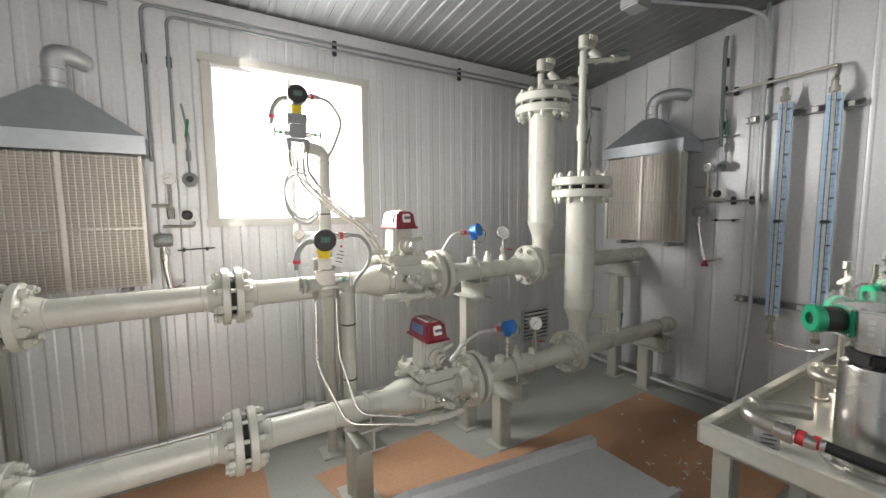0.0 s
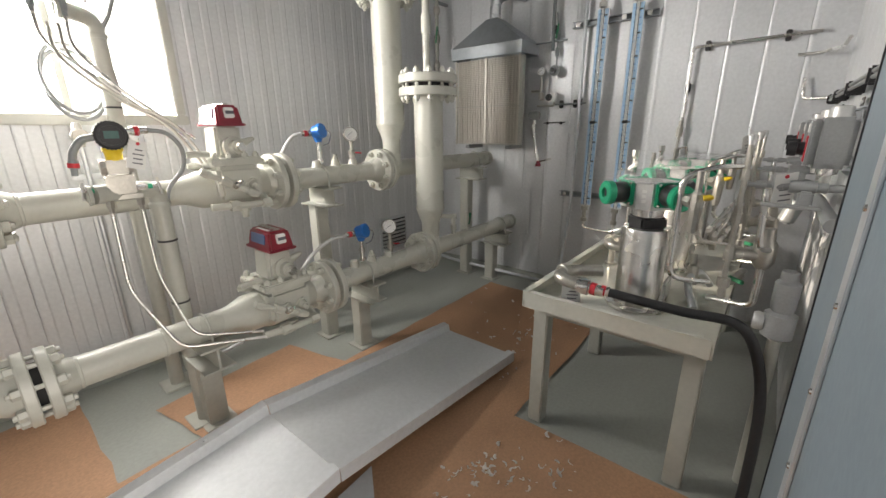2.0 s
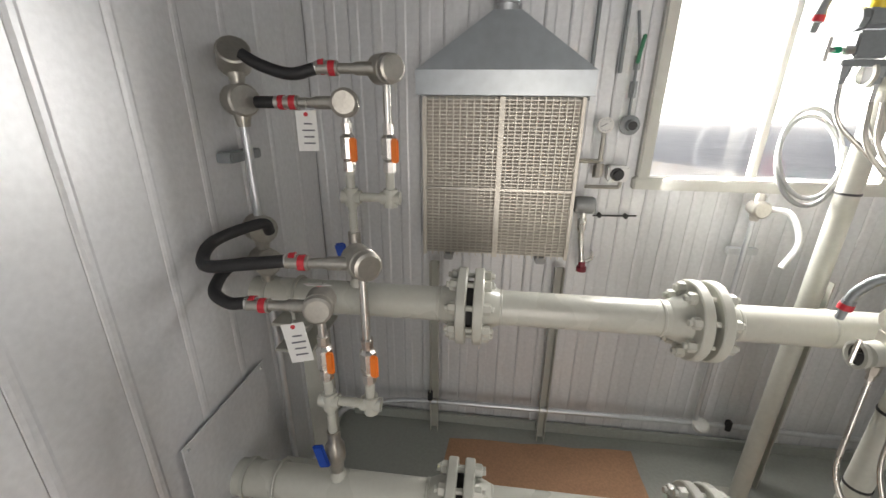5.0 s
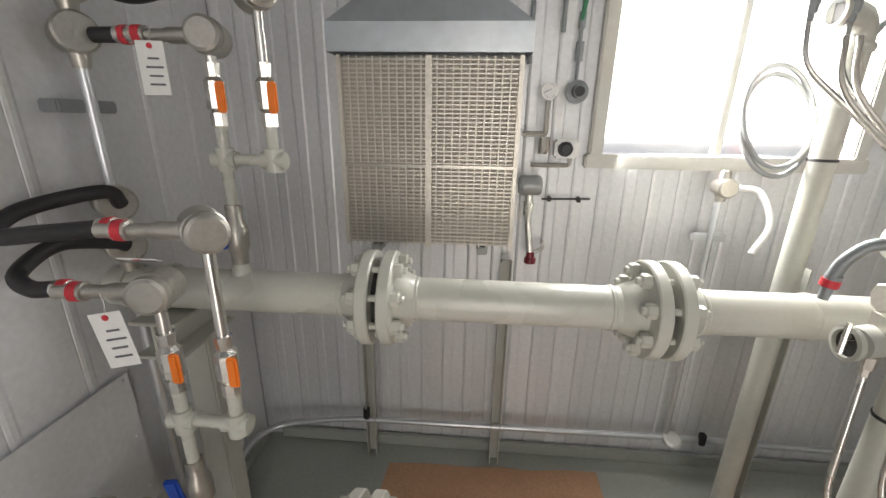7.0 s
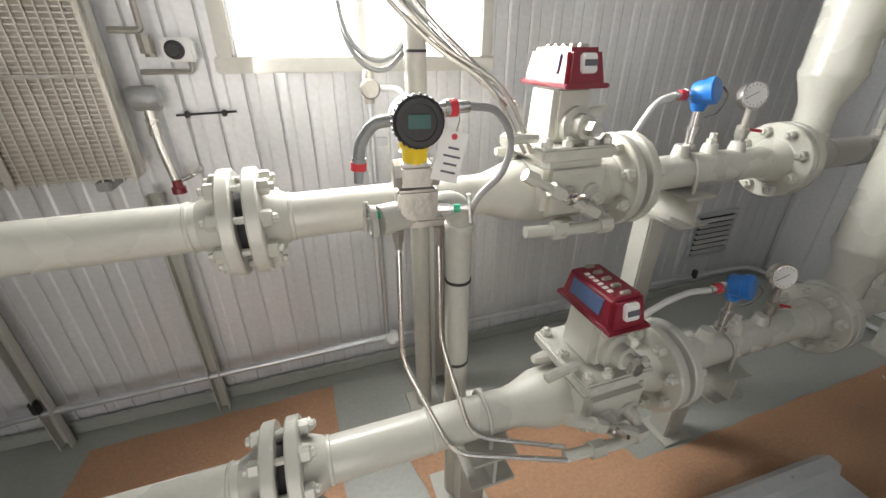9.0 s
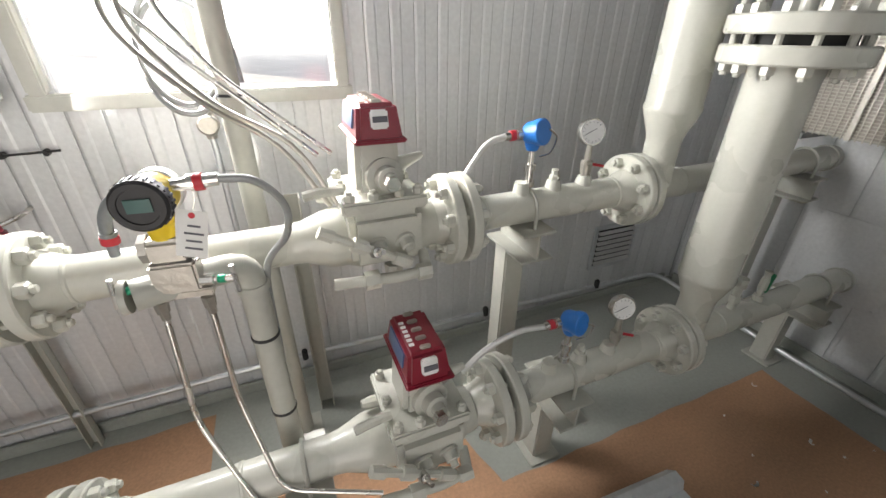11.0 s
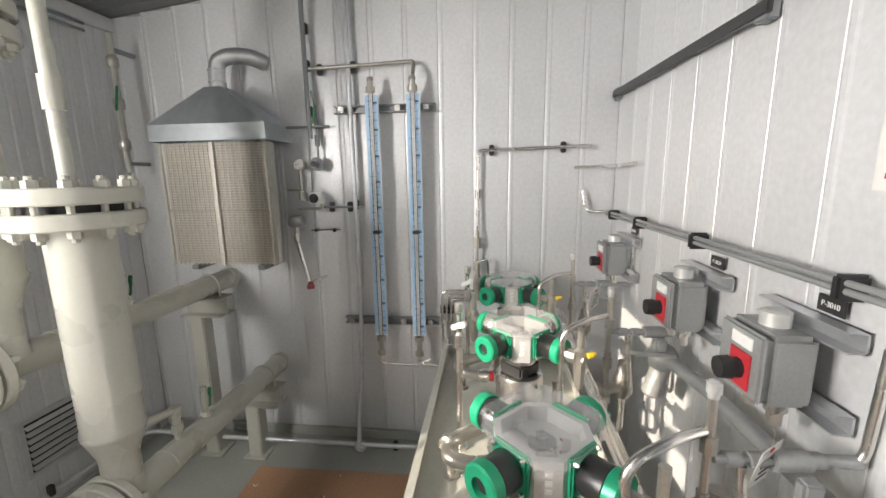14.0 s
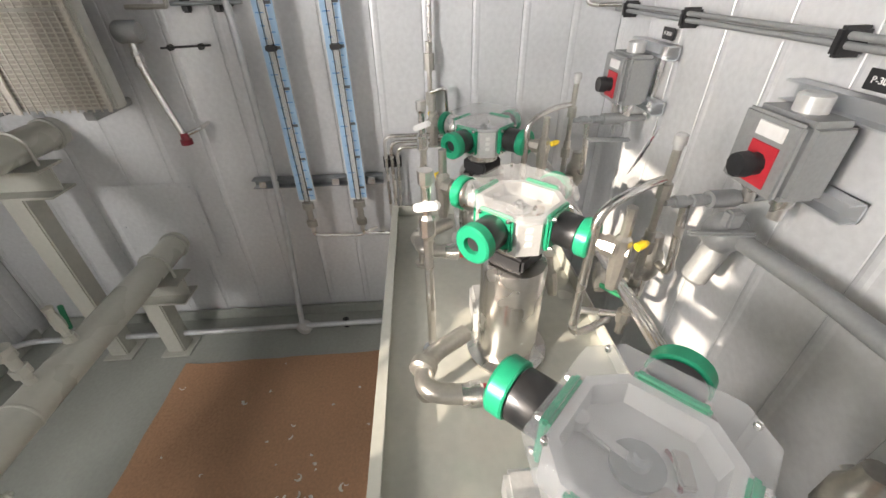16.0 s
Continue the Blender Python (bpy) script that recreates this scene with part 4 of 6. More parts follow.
# ---- catalytic heaters under hoods ----
def heater(m, label, d, lat, high):
    th = thing("catalytic_heater", m, label, "heater", "hooded heaters")
    W2, z0, z1 = 0.305, 0.0, high
    bm = B()
    box(bm, (0, -d + 0.035, (z0 + z1) / 2), (2 * W2, 0.06, z1 - z0), None, 0.006)
    part("casing", bm, FRAMEW, th)
    bm = B()
    box(bm, (0, -d, (z0 + z1) / 2), (2 * W2 - 0.03, 0.012, z1 - z0 - 0.03))
    part("burner_pad", bm, CERAMIC, th, "pale fibrous burner pad")
    bm = B()
    for i in range(46):
        z = z0 + 0.012 + i * (z1 - z0 - 0.024) / 45
        box(bm, (0, -d - 0.014, z), (2 * W2 - 0.01, 0.004, 0.0042))
    for i in range(23):
        x = -W2 + 0.012 + i * (2 * W2 - 0.024) / 22
        box(bm, (x, -d - 0.0205, (z0 + z1) / 2), (0.0042, 0.004, z1 - z0))
    tagged(part("wire_guard", bm, WIRE, th, "wire mesh guard"), kind="stuff")
    for x, wd in ((-W2 + 0.006, 0.014), (0.0, 0.022), (W2 - 0.006, 0.014)):
        bm = B()
        box(bm, (x, -d - 0.026, (z0 + z1) / 2), (wd, 0.008, z1 - z0), None, 0.002)
        part("guard_strap", bm, WIRE, th)
    bm = B()
    box(bm, (0, -d - 0.026, (z0 + z1) / 2 - 0.03), (2 * W2, 0.007, 0.010))
    part("guard_bar", bm, NICKEL, th)
    bm = B()
    h0, h1 = z1 + 0.004, z1 + 0.09
    a, f = W2 + 0.022, d + 0.055
    loops = [[(-a, -f, h0), (a, -f, h0), (a, 0, h0), (-a, 0, h0)], [(-a, -f, h1), (a, -f, h1), (a, 0, h1), (-a, 0, h1)], [(-0.05, -d * 0.5 - 0.07, h1 + 0.20), (0.05, -d * 0.5 - 0.07, h1 + 0.20), (0.05, -d * 0.5 + 0.03, h1 + 0.20), (-0.05, -d * 0.5 + 0.03, h1 + 0.20)]]
    vs = [[bm.verts.new(p) for p in lp] for lp in loops]
    for p, q in zip(vs, vs[1:]):
        for i in range(4):
            bm.faces.new((p[i], p[(i + 1) % 4], q[(i + 1) % 4], q[i]))
    bm.faces.new(vs[2])
    bmesh.ops.recalc_face_normals(bm, faces=bm.faces)
    hood = part("hood", bm, HOOD, th, "blue-grey sheet metal hood")
    bm = B()
    t = h1 + 0.195
    sweep(bm, rounded([(0, -d * 0.5 - 0.02, t), (0.0, -d * 0.5 - 0.02, t + 0.16), (lat, -d * 0.45, t + 0.175), (lat + 0.05, 0.0, t + 0.16)], 0.08, 6), 0.042, 18)
    part("flue", bm, GALV, hood, "galvanised elbowed flue")
    for s in (0.03, 0.09):
        bm = B()
        lathe(bm, (0, -d * 0.5 - 0.02, t + s), (0, 0, 1), [(0, 0.043), (0.003, 0.046), (0.008, 0.046), (0.011, 0.043)], 18)
        part("flue_seam", bm, GALV, hood)
    for x in (-0.2, 0.2):
        bm = B()
        box(bm, (x, -d / 2, -0.02), (0.04, d, 0.03), None, 0.004)
        part("hanger", bm, GREYBOX, th)
    return th


def controls(m, leg):
    """Gas controls at the side of a heater, in the heater's own axes."""
    def put(name, x, z, label, cat, y=-0.06):
        return thing(name, m @ Matrix.Translation((x, y, z)), label, cat, cat + "s at the heaters")
    g = put("heater_gauge", 0.405, 0.545, "small blue-faced gauge on the heater gas line", "small gauge")
    dial(g, (0, -0.03, 0), (0, -1, 0.1), 0.030)
    bm = B()
    sweep(bm, rounded([(0, -0.02, -0.03), (0, -0.02, -0.14), (-0.08, -0.02, -0.14)], 0.012), 0.009, 8)
    lathe(bm, (0, -0.02, -0.20), (0, 0, 1), [(0, 0.018), (0.05, 0.018)], 8)
    part("stem", bm, NICKEL, g)
    v = put("gas_regulator", 0.50, 0.545, "dark round gas regulator on a drop line", "regulator")
    bm = B()
    lathe(bm, (0, 0.02, 0), (0, -1, 0), [(0, 0.026), (0.02, 0.038), (0.035, 0.038), (0.04, 0.022), (0.065, 0.02)], 18)
    part("bonnet", bm, GREYD, v)
    bm = B()
    lathe(bm, (0, -0.046, 0), (0, -1, 0), [(0, 0.017), (0.004, 0.017)], 12)
    part("bonnet_cap", bm, BLACK, v)
    bm = B()
    sweep(bm, rounded([(0, 0.02, 0.03), (0.0, 0.02, 0.28), (-0.02, 0.03, 0.40)], 0.02), 0.006, 8)
    lathe(bm, (0, 0.02, 0.10), (0, 0, 1), [(0, 0.014), (0.06, 0.014)], 6)
    lathe(bm, (0, 0.02, 0.20), (0, 0, 1), [(0, 0.012), (0.05, 0.012)], 6)
    part("feed_tube", bm, GREYD, v)
    bm = B()
    box(bm, (0.0, 0.0, 0.27), (0.014, 0.01, 0.10), pose(0, 0, 0, 0, 8, 0).to_3x3(), 0.003)
    part("lever", bm, GREENH, v, "dark green lever")
    k = put("thermostat", 0.485, 0.355, "white thermostat box with a round black knob", "thermostat")
    bm = B()
    box(bm, (0, 0, 0), (0.085, 0.05, 0.065), None, 0.008)
    part("box", bm, WHITE, k)
    bm = B()
    lathe(bm, (-0.008, -0.025, 0.0), (0, -1, 0), [(0, 0.026), (0.010, 0.026), (0.012, 0.018), (0.022, 0.016)], 20)
    part("knob", bm, BLACK, k, "black knob")
    bm = B()
    sweep(bm, rounded([(0.02, 0.01, -0.03), (0.02, 0.01, -0.06), (-0.12, 0.01, -0.06)], 0.012), 0.008, 8)
    lathe(bm, (-0.08, 0.01, -0.02), (0, 0, 1), [(0, 0.016), (0.05, 0.016)], 8)
    part("pipework", bm, NICKEL, k)
    j = put("heater_valve", 0.355, 0.225, "grey motor valve beside the heater with a drip leg", "heater valve", -0.09)
    bm = B()
    lathe(bm, (-0.03, 0, 0), (1, 0, 0), [(0, 0.030), (0.01, 0.036), (0.07, 0.036), (0.08, 0.03)], 18)
    part("motor", bm, GREYBOX, j)
    bm = B()
    sweep(bm, rounded([(0.01, 0, -0.03), (0.012, 0, -0.14), (0.03 + 0.4 * leg, -0.01, -0.27 - leg)], 0.02), 0.013, 10)
    lathe(bm, (0.01, 0, -0.11), (0, 0, 1), [(0, 0.018), (0.05, 0.018)], 8)
    part("drip_leg", bm, STEEL, j)
    bm = B()
    lathe(bm, (0.03 + 0.4 * leg, -0.01, -0.295 - leg), (0, 0, 1), [(0, 0.022), (0.02, 0.022), (0.022, 0.016), (0.045, 0.014)], 12)
    part("leg_cap", bm, RED, j, "dark red cap")
    bm = B()
    sweep(bm, rounded([(0.03 + 0.4 * leg, -0.005, -0.26 - leg), (0.08 + 0.4 * leg, 0.02, -0.245 - leg), (0.09 + 0.4 * leg, 0.085, -0.24 - leg)], 0.02), 0.008, 8)
    part("side_tube", bm, STEEL, j)
    w_ = put("thermocouple", 0.50, 0.165, "thin dark thermocouple rod on two clips", "thermocouple", -0.03)
    bm = B()
    cyl(bm, (-0.08, 0, 0), (0.10, 0, 0.005), 0.004, 6)
    part("rod", bm, DARK, w_)
    for x in (-0.05, 0.06):
        bm = B()
        box(bm, (x, 0.01, 0.0), (0.014, 0.03, 0.02), None, 0.003)
        part("clip", bm, BLACK, w_)


H1 = at(-0.57, YN - 0.005, 1.066)
H2 = at(XE - 0.005, 1.916, 1.185, -90)
heater(H1, "wire-guarded wall heater under a blue-grey hood beside the window", 0.14, 0.05, 0.645)
heater(H2, "wall heater with a wire guard under a hood behind the vessels", 0.22, 0.15, 0.665)
controls(H1, 0.0)
controls(H2, 0.10)


# ---- conduits ----
def conduit(pts, r, label, material=GALV, clips=(), name="conduit", turn=0.05):
    th = thing(name, at(0, 0, 0), label, name, "wall conduits")
    bm = B()
    sweep(bm, rounded(pts, turn), r, 10)
    part("tube", bm, material, th)
    for c in clips:
        bm = B()
        box(bm, c, (0.026, 0.028, 0.058), None, 0.005)
        part("clip", bm, BLACK, th)
    return th


yc, xc = YN - 0.05, XE - 0.05
conduit([(-1.34, 1.9, 0.15), (-1.34, 2.52, 0.15), (-0.98, 2.57, 0.185), (0.49, 2.57, 0.20), (2.94, 2.57, 0.14), (2.985, 2.3, 0.085), (3.0, 1.3, 0.08), (3.01, 0.2, 0.08)], 0.014, "galvanised conduit along the foot of the walls", GALV, [(-0.86, 2.56, 0.23), (0.62, 2.56, 0.21), (1.6, 2.56, 0.19), (2.4, 2.56, 0.18), (3.02, 1.0, 0.07)], turn=0.14)
for x, y, z in ((0.492, 2.565, 0.205), (2.997, 1.217, 0.08)):
    th = thing("conduit_fitting", at(x, y, z), "cast round junction fitting on the conduit", "junction box", "round junction fittings")
    b = B()
    lathe(b, (0, 0, -0.02), (0, -0.6, 1), [(0, 0.03), (0.006, 0.038), (0.03, 0.038), (0.036, 0.03)], 16)
    part("body", b, ALU, th)
conduit([(xc, 1.215, 2.78), (xc, 1.215, 2.5), (xc, 1.212, 1.4), (xc, 1.214, 0.82), (xc - 0.03, 1.22, 0.5), (3.0, 1.217, 0.10)], 0.014, "galvanised conduit rising the wall beside the manometers", GALV, [(xc + 0.02, 1.215, 2.24), (xc + 0.02, 1.213, 1.5)])
conduit([(2.35, 1.55, 2.70), (3.0, 1.28, 2.70), (xc, 1.217, 2.66), (xc, 1.217, 2.4)], 0.012, "galvanised conduit over the ceiling", GALV, turn=0.1)
th = thing("ceiling_box", at(2.25, 1.55, 2.655), "small grey junction box under the ceiling", "junction box")
b = B()
box(b, (0, 0, 0.0), (0.14, 0.12, 0.07), None, 0.01)
part("body", b, GREYBOX, th)
b = B()
lathe(b, (0.07, 0, 0), (1, -0.2, 0), [(0, 0.02), (0.03, 0.018)], 10)
part("gland", b, STEEL, th)
for dz, x1, zd in ((0.0, -0.235, 1.70), (-0.035, -0.13, 1.80)):
    conduit([(XE - 0.2, YN - 0.028 - 0.02, EAVE - 0.09 + dz), (x1, YN - 0.048, EAVE - 0.09 + dz), (x1, YN - 0.048, zd)], 0.008, "thin dark tube along the eave, dropping beside the window", GREYD, [(0.75, YN - 0.03, EAVE - 0.09 + dz), (1.7, YN - 0.03, EAVE - 0.09 + dz), (x1, YN - 0.03, 2.22)])
for dz in (0.0, -0.035):
    conduit([(-0.36, YN - 0.048, EAVE - 0.09 + dz), (XW + 0.06, YN - 0.048, EAVE - 0.09 + dz)], 0.008, "thin dark tube along the eave", GREYD, [(-0.9, YN - 0.03, EAVE - 0.09 + dz)])
# vent tubing beside the manometers
conduit([(XE - 0.04, 1.45, 2.62), (XE - 0.06, 1.45, 2.57), (XE - 0.06, 1.45, 2.0), (XE - 0.07, 1.44, 1.87)], 0.013, "dark vent tube with clamps on the wall", GREYD, [(XE - 0.03, 1.45, 2.45), (XE - 0.03, 1.45, 2.26), (XE - 0.03, 1.45, 2.02)])
conduit([(XE - 0.06, 1.43, 2.237), (XE - 0.06, 1.10, 2.243), (XE - 0.06, 0.85, 2.25), (XE - 0.10, 0.85, 2.18)], 0.010, "stainless tube feeding the manometers", NICKEL, [(XE - 0.03, 1.38, 2.237), (XE - 0.03, 1.19, 2.243)], turn=0.02)
conduit([(XE - 0.05, 1.66, 1.935), (XE - 0.05, 1.34, 1.936)], 0.007, "short dark tube on the wall", GREYD)
conduit([(XE - 0.05, 1.40, 1.487), (XE - 0.05, 1.16, 1.487)], 0.007, "short dark tube on two clips", GREYD, [(XE - 0.03, 1.36, 1.487), (XE - 0.03, 1.25, 1.487)])
# tubing to the pumps on the east wall
conduit([(XE - 0.04, 0.515, 1.28), (XE - 0.04, 0.515, 1.785), (XE - 0.04, -0.08, 1.798)], 0.009, "stainless tube bent along the wall", STEEL, [(XE - 0.02, 0.515, 1.55), (XE - 0.02, 0.44, 1.787), (XE - 0.02, 0.06, 1.795)], turn=0.03)
for k in range(3):
    conduit([(XE - 0.05, 0.72 - 0.025 * k, 0.62), (XE - 0.05, 0.72 - 0.025 * k, 1.0 - 0.025 * k), (XE - 0.05, 0.45, 1.0 - 0.025 * k)], 0.008, "stainless tube rising from the tray", STEEL, [(XE - 0.03, 0.72 - 0.025 * k, 0.88)], turn=0.04)
th = thing("tube_valve_stack", at(XE - 0.05, 0.52, 0.95), "stack of stainless tube valves on the wall", "valve")
b = B()
lathe(b, (0, 0, 0), (0, 0, 1), [(0, 0.010), (0.06, 0.010), (0.061, 0.02), (0.11, 0.02), (0.111, 0.010), (0.17, 0.010), (0.171, 0.017), (0.22, 0.017), (0.221, 0.009), (0.30, 0.009), (0.301, 0.02), (0.36, 0.02), (0.361, 0.012), (0.40, 0.012)], 8)
part("body", b, NICKEL, th)
b = B()
sweep(b, rounded([(-0.01, 0, 0.22), (-0.02, -0.06, 0.24), (-0.02, -0.07, 0.08)], 0.02), 0.007, 8)
part("bypass_tube", b, STEEL, th)


# ---- manometers ----
def manometer(y, label):
    th = thing("manometer", at(XE - 0.11, y, 0.735) @ Matrix.Diagonal((1.0, 1.45, 0.99, 1)), label, "manometer", "tall wall manometers")
    lean = 0.0
    bm = B()
    box(bm, (0.018, lean / 2, 0.685), (0.006, 0.052, 1.37), None, 0.001)
    part("scale_board", bm, WHITE, th, "white scale board with blue print")
    for sy in (-1, 1):
        bm = B()
        box(bm, (0.0125, lean / 2 + sy * 0.0165, 0.685), (0.004, 0.015, 1.35), None)
        part("blue_strip", bm, PALEB, th)
    bm = B()
    for i in range(66):
        z = 0.03 + i * 0.02
        yy = lean * z / 1.37
        wd = 0.022 if i % 5 == 0 else 0.012
        box(bm, (0.0095, yy + (0.010 if i % 2 else -0.012), z), (0.002, wd * 0.8, 0.0035))
    tagged(part("graduations", bm, SCALEB, th), kind="stuff")
    bm = B()
    for i in range(0, 66, 7):
        z = 0.06 + i * 0.02
        box(bm, (0.0085, lean * z / 1.37 - 0.014, z), (0.002, 0.014, 0.010))
    tagged(part("numerals", bm, INK, th), kind="stuff")
    bm = B()
    cyl(bm, (0.0, 0, 0.0), (0.0, lean, 1.38), 0.009, 12)
    part("tube", bm, CLEAR, th, "clear glass tube")
    bm = B()
    lathe(bm, (0, lean, 1.37), (0, 0, 1), [(0, 0.018), (0.03, 0.018), (0.031, 0.011), (0.06, 0.011), (0.061, 0.014), (0.08, 0.010)], 10)
    part("end_block", bm, NICKEL, th)
    bm = B()
    lathe(bm, (0, 0, 0.0), (0, 0, -1), [(0, 0.018), (0.03, 0.018), (0.031, 0.010), (0.09, 0.010), (0.091, 0.016), (0.12, 0.016)], 10)
    part("end_block", bm, NICKEL, th)
    bm = B()
    box(bm, (0.0, lean * 0.45, 0.62), (0.022, 0.026, 0.02), None, 0.003)
    part("slider", bm, BLACK, th)
    bm = B()
    sweep(bm, rounded([(0, 0, -0.09), (0, 0, -0.17), (0.0, -0.14, -0.18), (0.0, -0.20, -0.14)], 0.02), 0.007, 8)
    part("drain_tube", bm, STEEL, th)
    return th


manometer(1.078, "tall wall manometer with a blue and white scale")
manometer(0.853, "tall wall manometer with a blue and white scale")
for z, ya, yb in ((2.02, 1.305, 0.74), (0.807, 1.312, 0.742)):
    th = thing("strut_rail", at(XE - 0.04, (ya + yb) / 2, z), "slotted dark steel strut carrying the manometers", "strut rail", "strut rails")
    b = B()
    L = ya - yb
    for c, s in (((0.018, 0, 0), (0.004, L, 0.04)), ((0, 0, 0.018), (0.04, L, 0.004)), ((0, 0, -0.018), (0.04, L, 0.004))):
        box(b, c, s)
    part("channel", b, GREYD, th)
    for k in range(4):
        b = B()
        box(b, (-0.022, -L / 2 + 0.05 + k * L / 3.6, 0), (0.01, 0.03, 0.03), None, 0.003)
        part("clamp", b, STEEL, th)

# louvred vent low in the wall
th = thing("wall_vent", at(2.545, YN - 0.012, 0.395), "small galvanised louvred vent low in the wall", "vent")
b = B()
for c, s in (((0, 0, 0.14), (0.34, 0.02, 0.025)), ((0, 0, -0.14), (0.34, 0.02, 0.025)), ((-0.16, 0, 0), (0.025, 0.02, 0.255)), ((0.16, 0, 0), (0.025, 0.02, 0.255))):
    box(b, c, s, None, 0.003)
part("frame", b, GALV, th)
b = B()
box(b, (0, 0.004, 0), (0.30, 0.006, 0.26))
part("backing", b, GAP, th)
for i in range(7):
    b = B()
    box(b, (0, -0.012, -0.105 + i * 0.035), (0.295, 0.024, 0.003), pose(0, 0, 0, 35, 0, 0).to_3x3())
    part("slat", b, ALU, th)
# vent valve pipe high in the far corner
th = thing("corner_riser", at(XE - 0.16, 2.50, 1.70), "grey vent pipe with valves high in the corner", "pipe riser")
b = B()
cyl(b, (0, 0, 0.0), (0, 0, 0.74), 0.016, 12)
part("pipe", b, CREAMD, th)
for z in (0.12, 0.34, 0.56):
    b = B()
    lathe(b, (0, 0, z), (0, 0, 1), [(0, 0.018), (0.015, 0.028), (0.055, 0.028), (0.07, 0.018)], 10)
    part("valve_body", b, NICKEL, th)
b = B()
box(b, (-0.03, -0.02, 0.40), (0.012, 0.014, 0.14), pose(0, 0, 0, 0, 10, 0).to_3x3(), 0.004)
part("lever", b, GREENH, th, "green lever")
for z in (0.05, 0.66):
    b = B()
    box(b, (0.07, 0, z), (0.15, 0.03, 0.02), None, 0.003)
    part("bracket", b, GREYD, th)


# ---- switches and cables at the west end ----
def riser(x, y, zp, label, heads):
    th = thing("sensor_riser", at(x, y, zp), label, "pipe riser", "sensor risers")
    z = 0.05
    bm = B()
    lathe(bm, (0, 0, 0.04), (0, 0, 1), [(0, 0.028), (0.03, 0.024), (0.04, 0.018)], 12)
    part("weldolet", bm, CREAM, th)
    bm = B()
    lathe(bm, (0, 0, 0.08), (0, 0, 1), [(0, 0.02), (0.03, 0.022), (0.05, 0.03), (0.10, 0.03), (0.12, 0.02), (0.16, 0.02)], 12)
    bv = part("ball_valve", bm, NICKEL, th)
    bm = B()
    box(bm, (-0.03, -0.035, 0.17), (0.035, 0.014, 0.085), pose(0, 0, 0, 0, -12, 0).to_3x3(), 0.005)
    part("blue_lever", bm, BLUEH, bv, "blue coated lever")
    bm = B()
    zt = 0.355
    cyl(bm, (0, 0, 0.23), (0, 0, zt + 0.10), 0.014, 12)
    cyl(bm, (0, 0, zt), (0.125, 0, zt), 0.014, 12)
    cyl(bm, (0.125, 0, zt), (0.125, 0, zt + 0.10), 0.014, 12)
    part("branch_pipe", bm, CREAM, th)
    for p in ((0, 0, zt), (0.125, 0, zt)):
        bm = B()
        lathe(bm, (p[0], 0, zt - 0.028), (0, 0, 1), [(0, 0.022), (0.056, 0.022)], 12)
        lathe(bm, (p[0] - 0.03, 0, zt), (1, 0, 0), [(0, 0.021), (0.06, 0.021)], 12)
        part("tee_piece", bm, CREAM, th)
    for k, (xx, hh) in enumerate(((0.0, heads[0]), (0.125, heads[1]))):
        bm = B()
        lathe(bm, (xx, 0, zt + 0.08), (0, 0, 1), [(0, 0.02), (0.03, 0.02), (0.031, 0.015), (0.04, 0.024), (0.10, 0.024), (0.11, 0.015), (0.14, 0.018)], 8)
        iv = part("isolation_valve", bm, STEEL, th)
        bm = B()
        box(bm, (xx + 0.022, -0.018, zt + 0.145), (0.022, 0.012, 0.07), None, 0.004)
        part("orange_lever", bm, ORANGE, iv, "orange lever")
        bm = B()
        cyl(bm, (xx, 0, zt + 0.21), (xx, 0, hh - 0.04), 0.012, 12)
        part("nipple", bm, STEEL, th)
        bm = B()
        dd = (0.25, -1, 0.05) if k == 0 else (0.75, -0.8, 0.0)
        lathe(bm, Vector((xx, 0, hh)) - Vector(dd).normalized() * 0.05, dd, [(0, 0.030), (0.01, 0.041), (0.065, 0.041), (0.068, 0.038), (0.088, 0.038), (0.092, 0.031)], 24)
        hd = part("switch_head", bm, NICKEL, th, "round cast metal head")
        bm = B()
        lathe(bm, (xx - 0.03, -0.01, hh), (-1, -0.1, 0), [(0, 0.018), (0.05, 0.018), (0.06, 0.014), (0.10, 0.014), (0.101, 0.02), (0.13, 0.02), (0.131, 0.015), (0.16, 0.015)], 12)
        part("gland", bm, NICKEL, hd)
        bm = B()
        lathe(bm, (xx - 0.137, -0.021, hh), (-1, -0.1, 0), [(0, 0.0205), (0.018, 0.0205)], 14)
        part("red_ring", bm, REDT, hd, "red band")
    return th


riser(-1.04, YL, ZL, "cream riser with orange levers and cast heads, low pipe", (0.67, 0.80))
riser(-1.03, YU, ZU, "cream riser with orange levers and cast heads, upper pipe", (0.63, 0.72))
tag("paper_tag", pose(-1.08, 1.69, 1.165, 0, -8, 10), "white printed tag wired to a cast head", 0.058, 0.115)
tag("paper_tag", pose(-1.00, 1.70, 1.27, 70, 10, 30), "white printed tag lying over a cast head", 0.058, 0.085)
tag("paper_tag", pose(-1.12, 1.98, 1.665, 0, 0, 12), "white printed tag hanging from a cast head", 0.056, 0.11)
XH = XW + 0.055
th = thing("cable_head_stand", at(XH, 2.04, 0), "galvanised conduit on the wall with cast cable heads", "cable heads")
b = B()
cyl(b, (0, 0, 0.25), (0, 0, 1.80), 0.014, 12)
part("conduit", b, GALV, th)
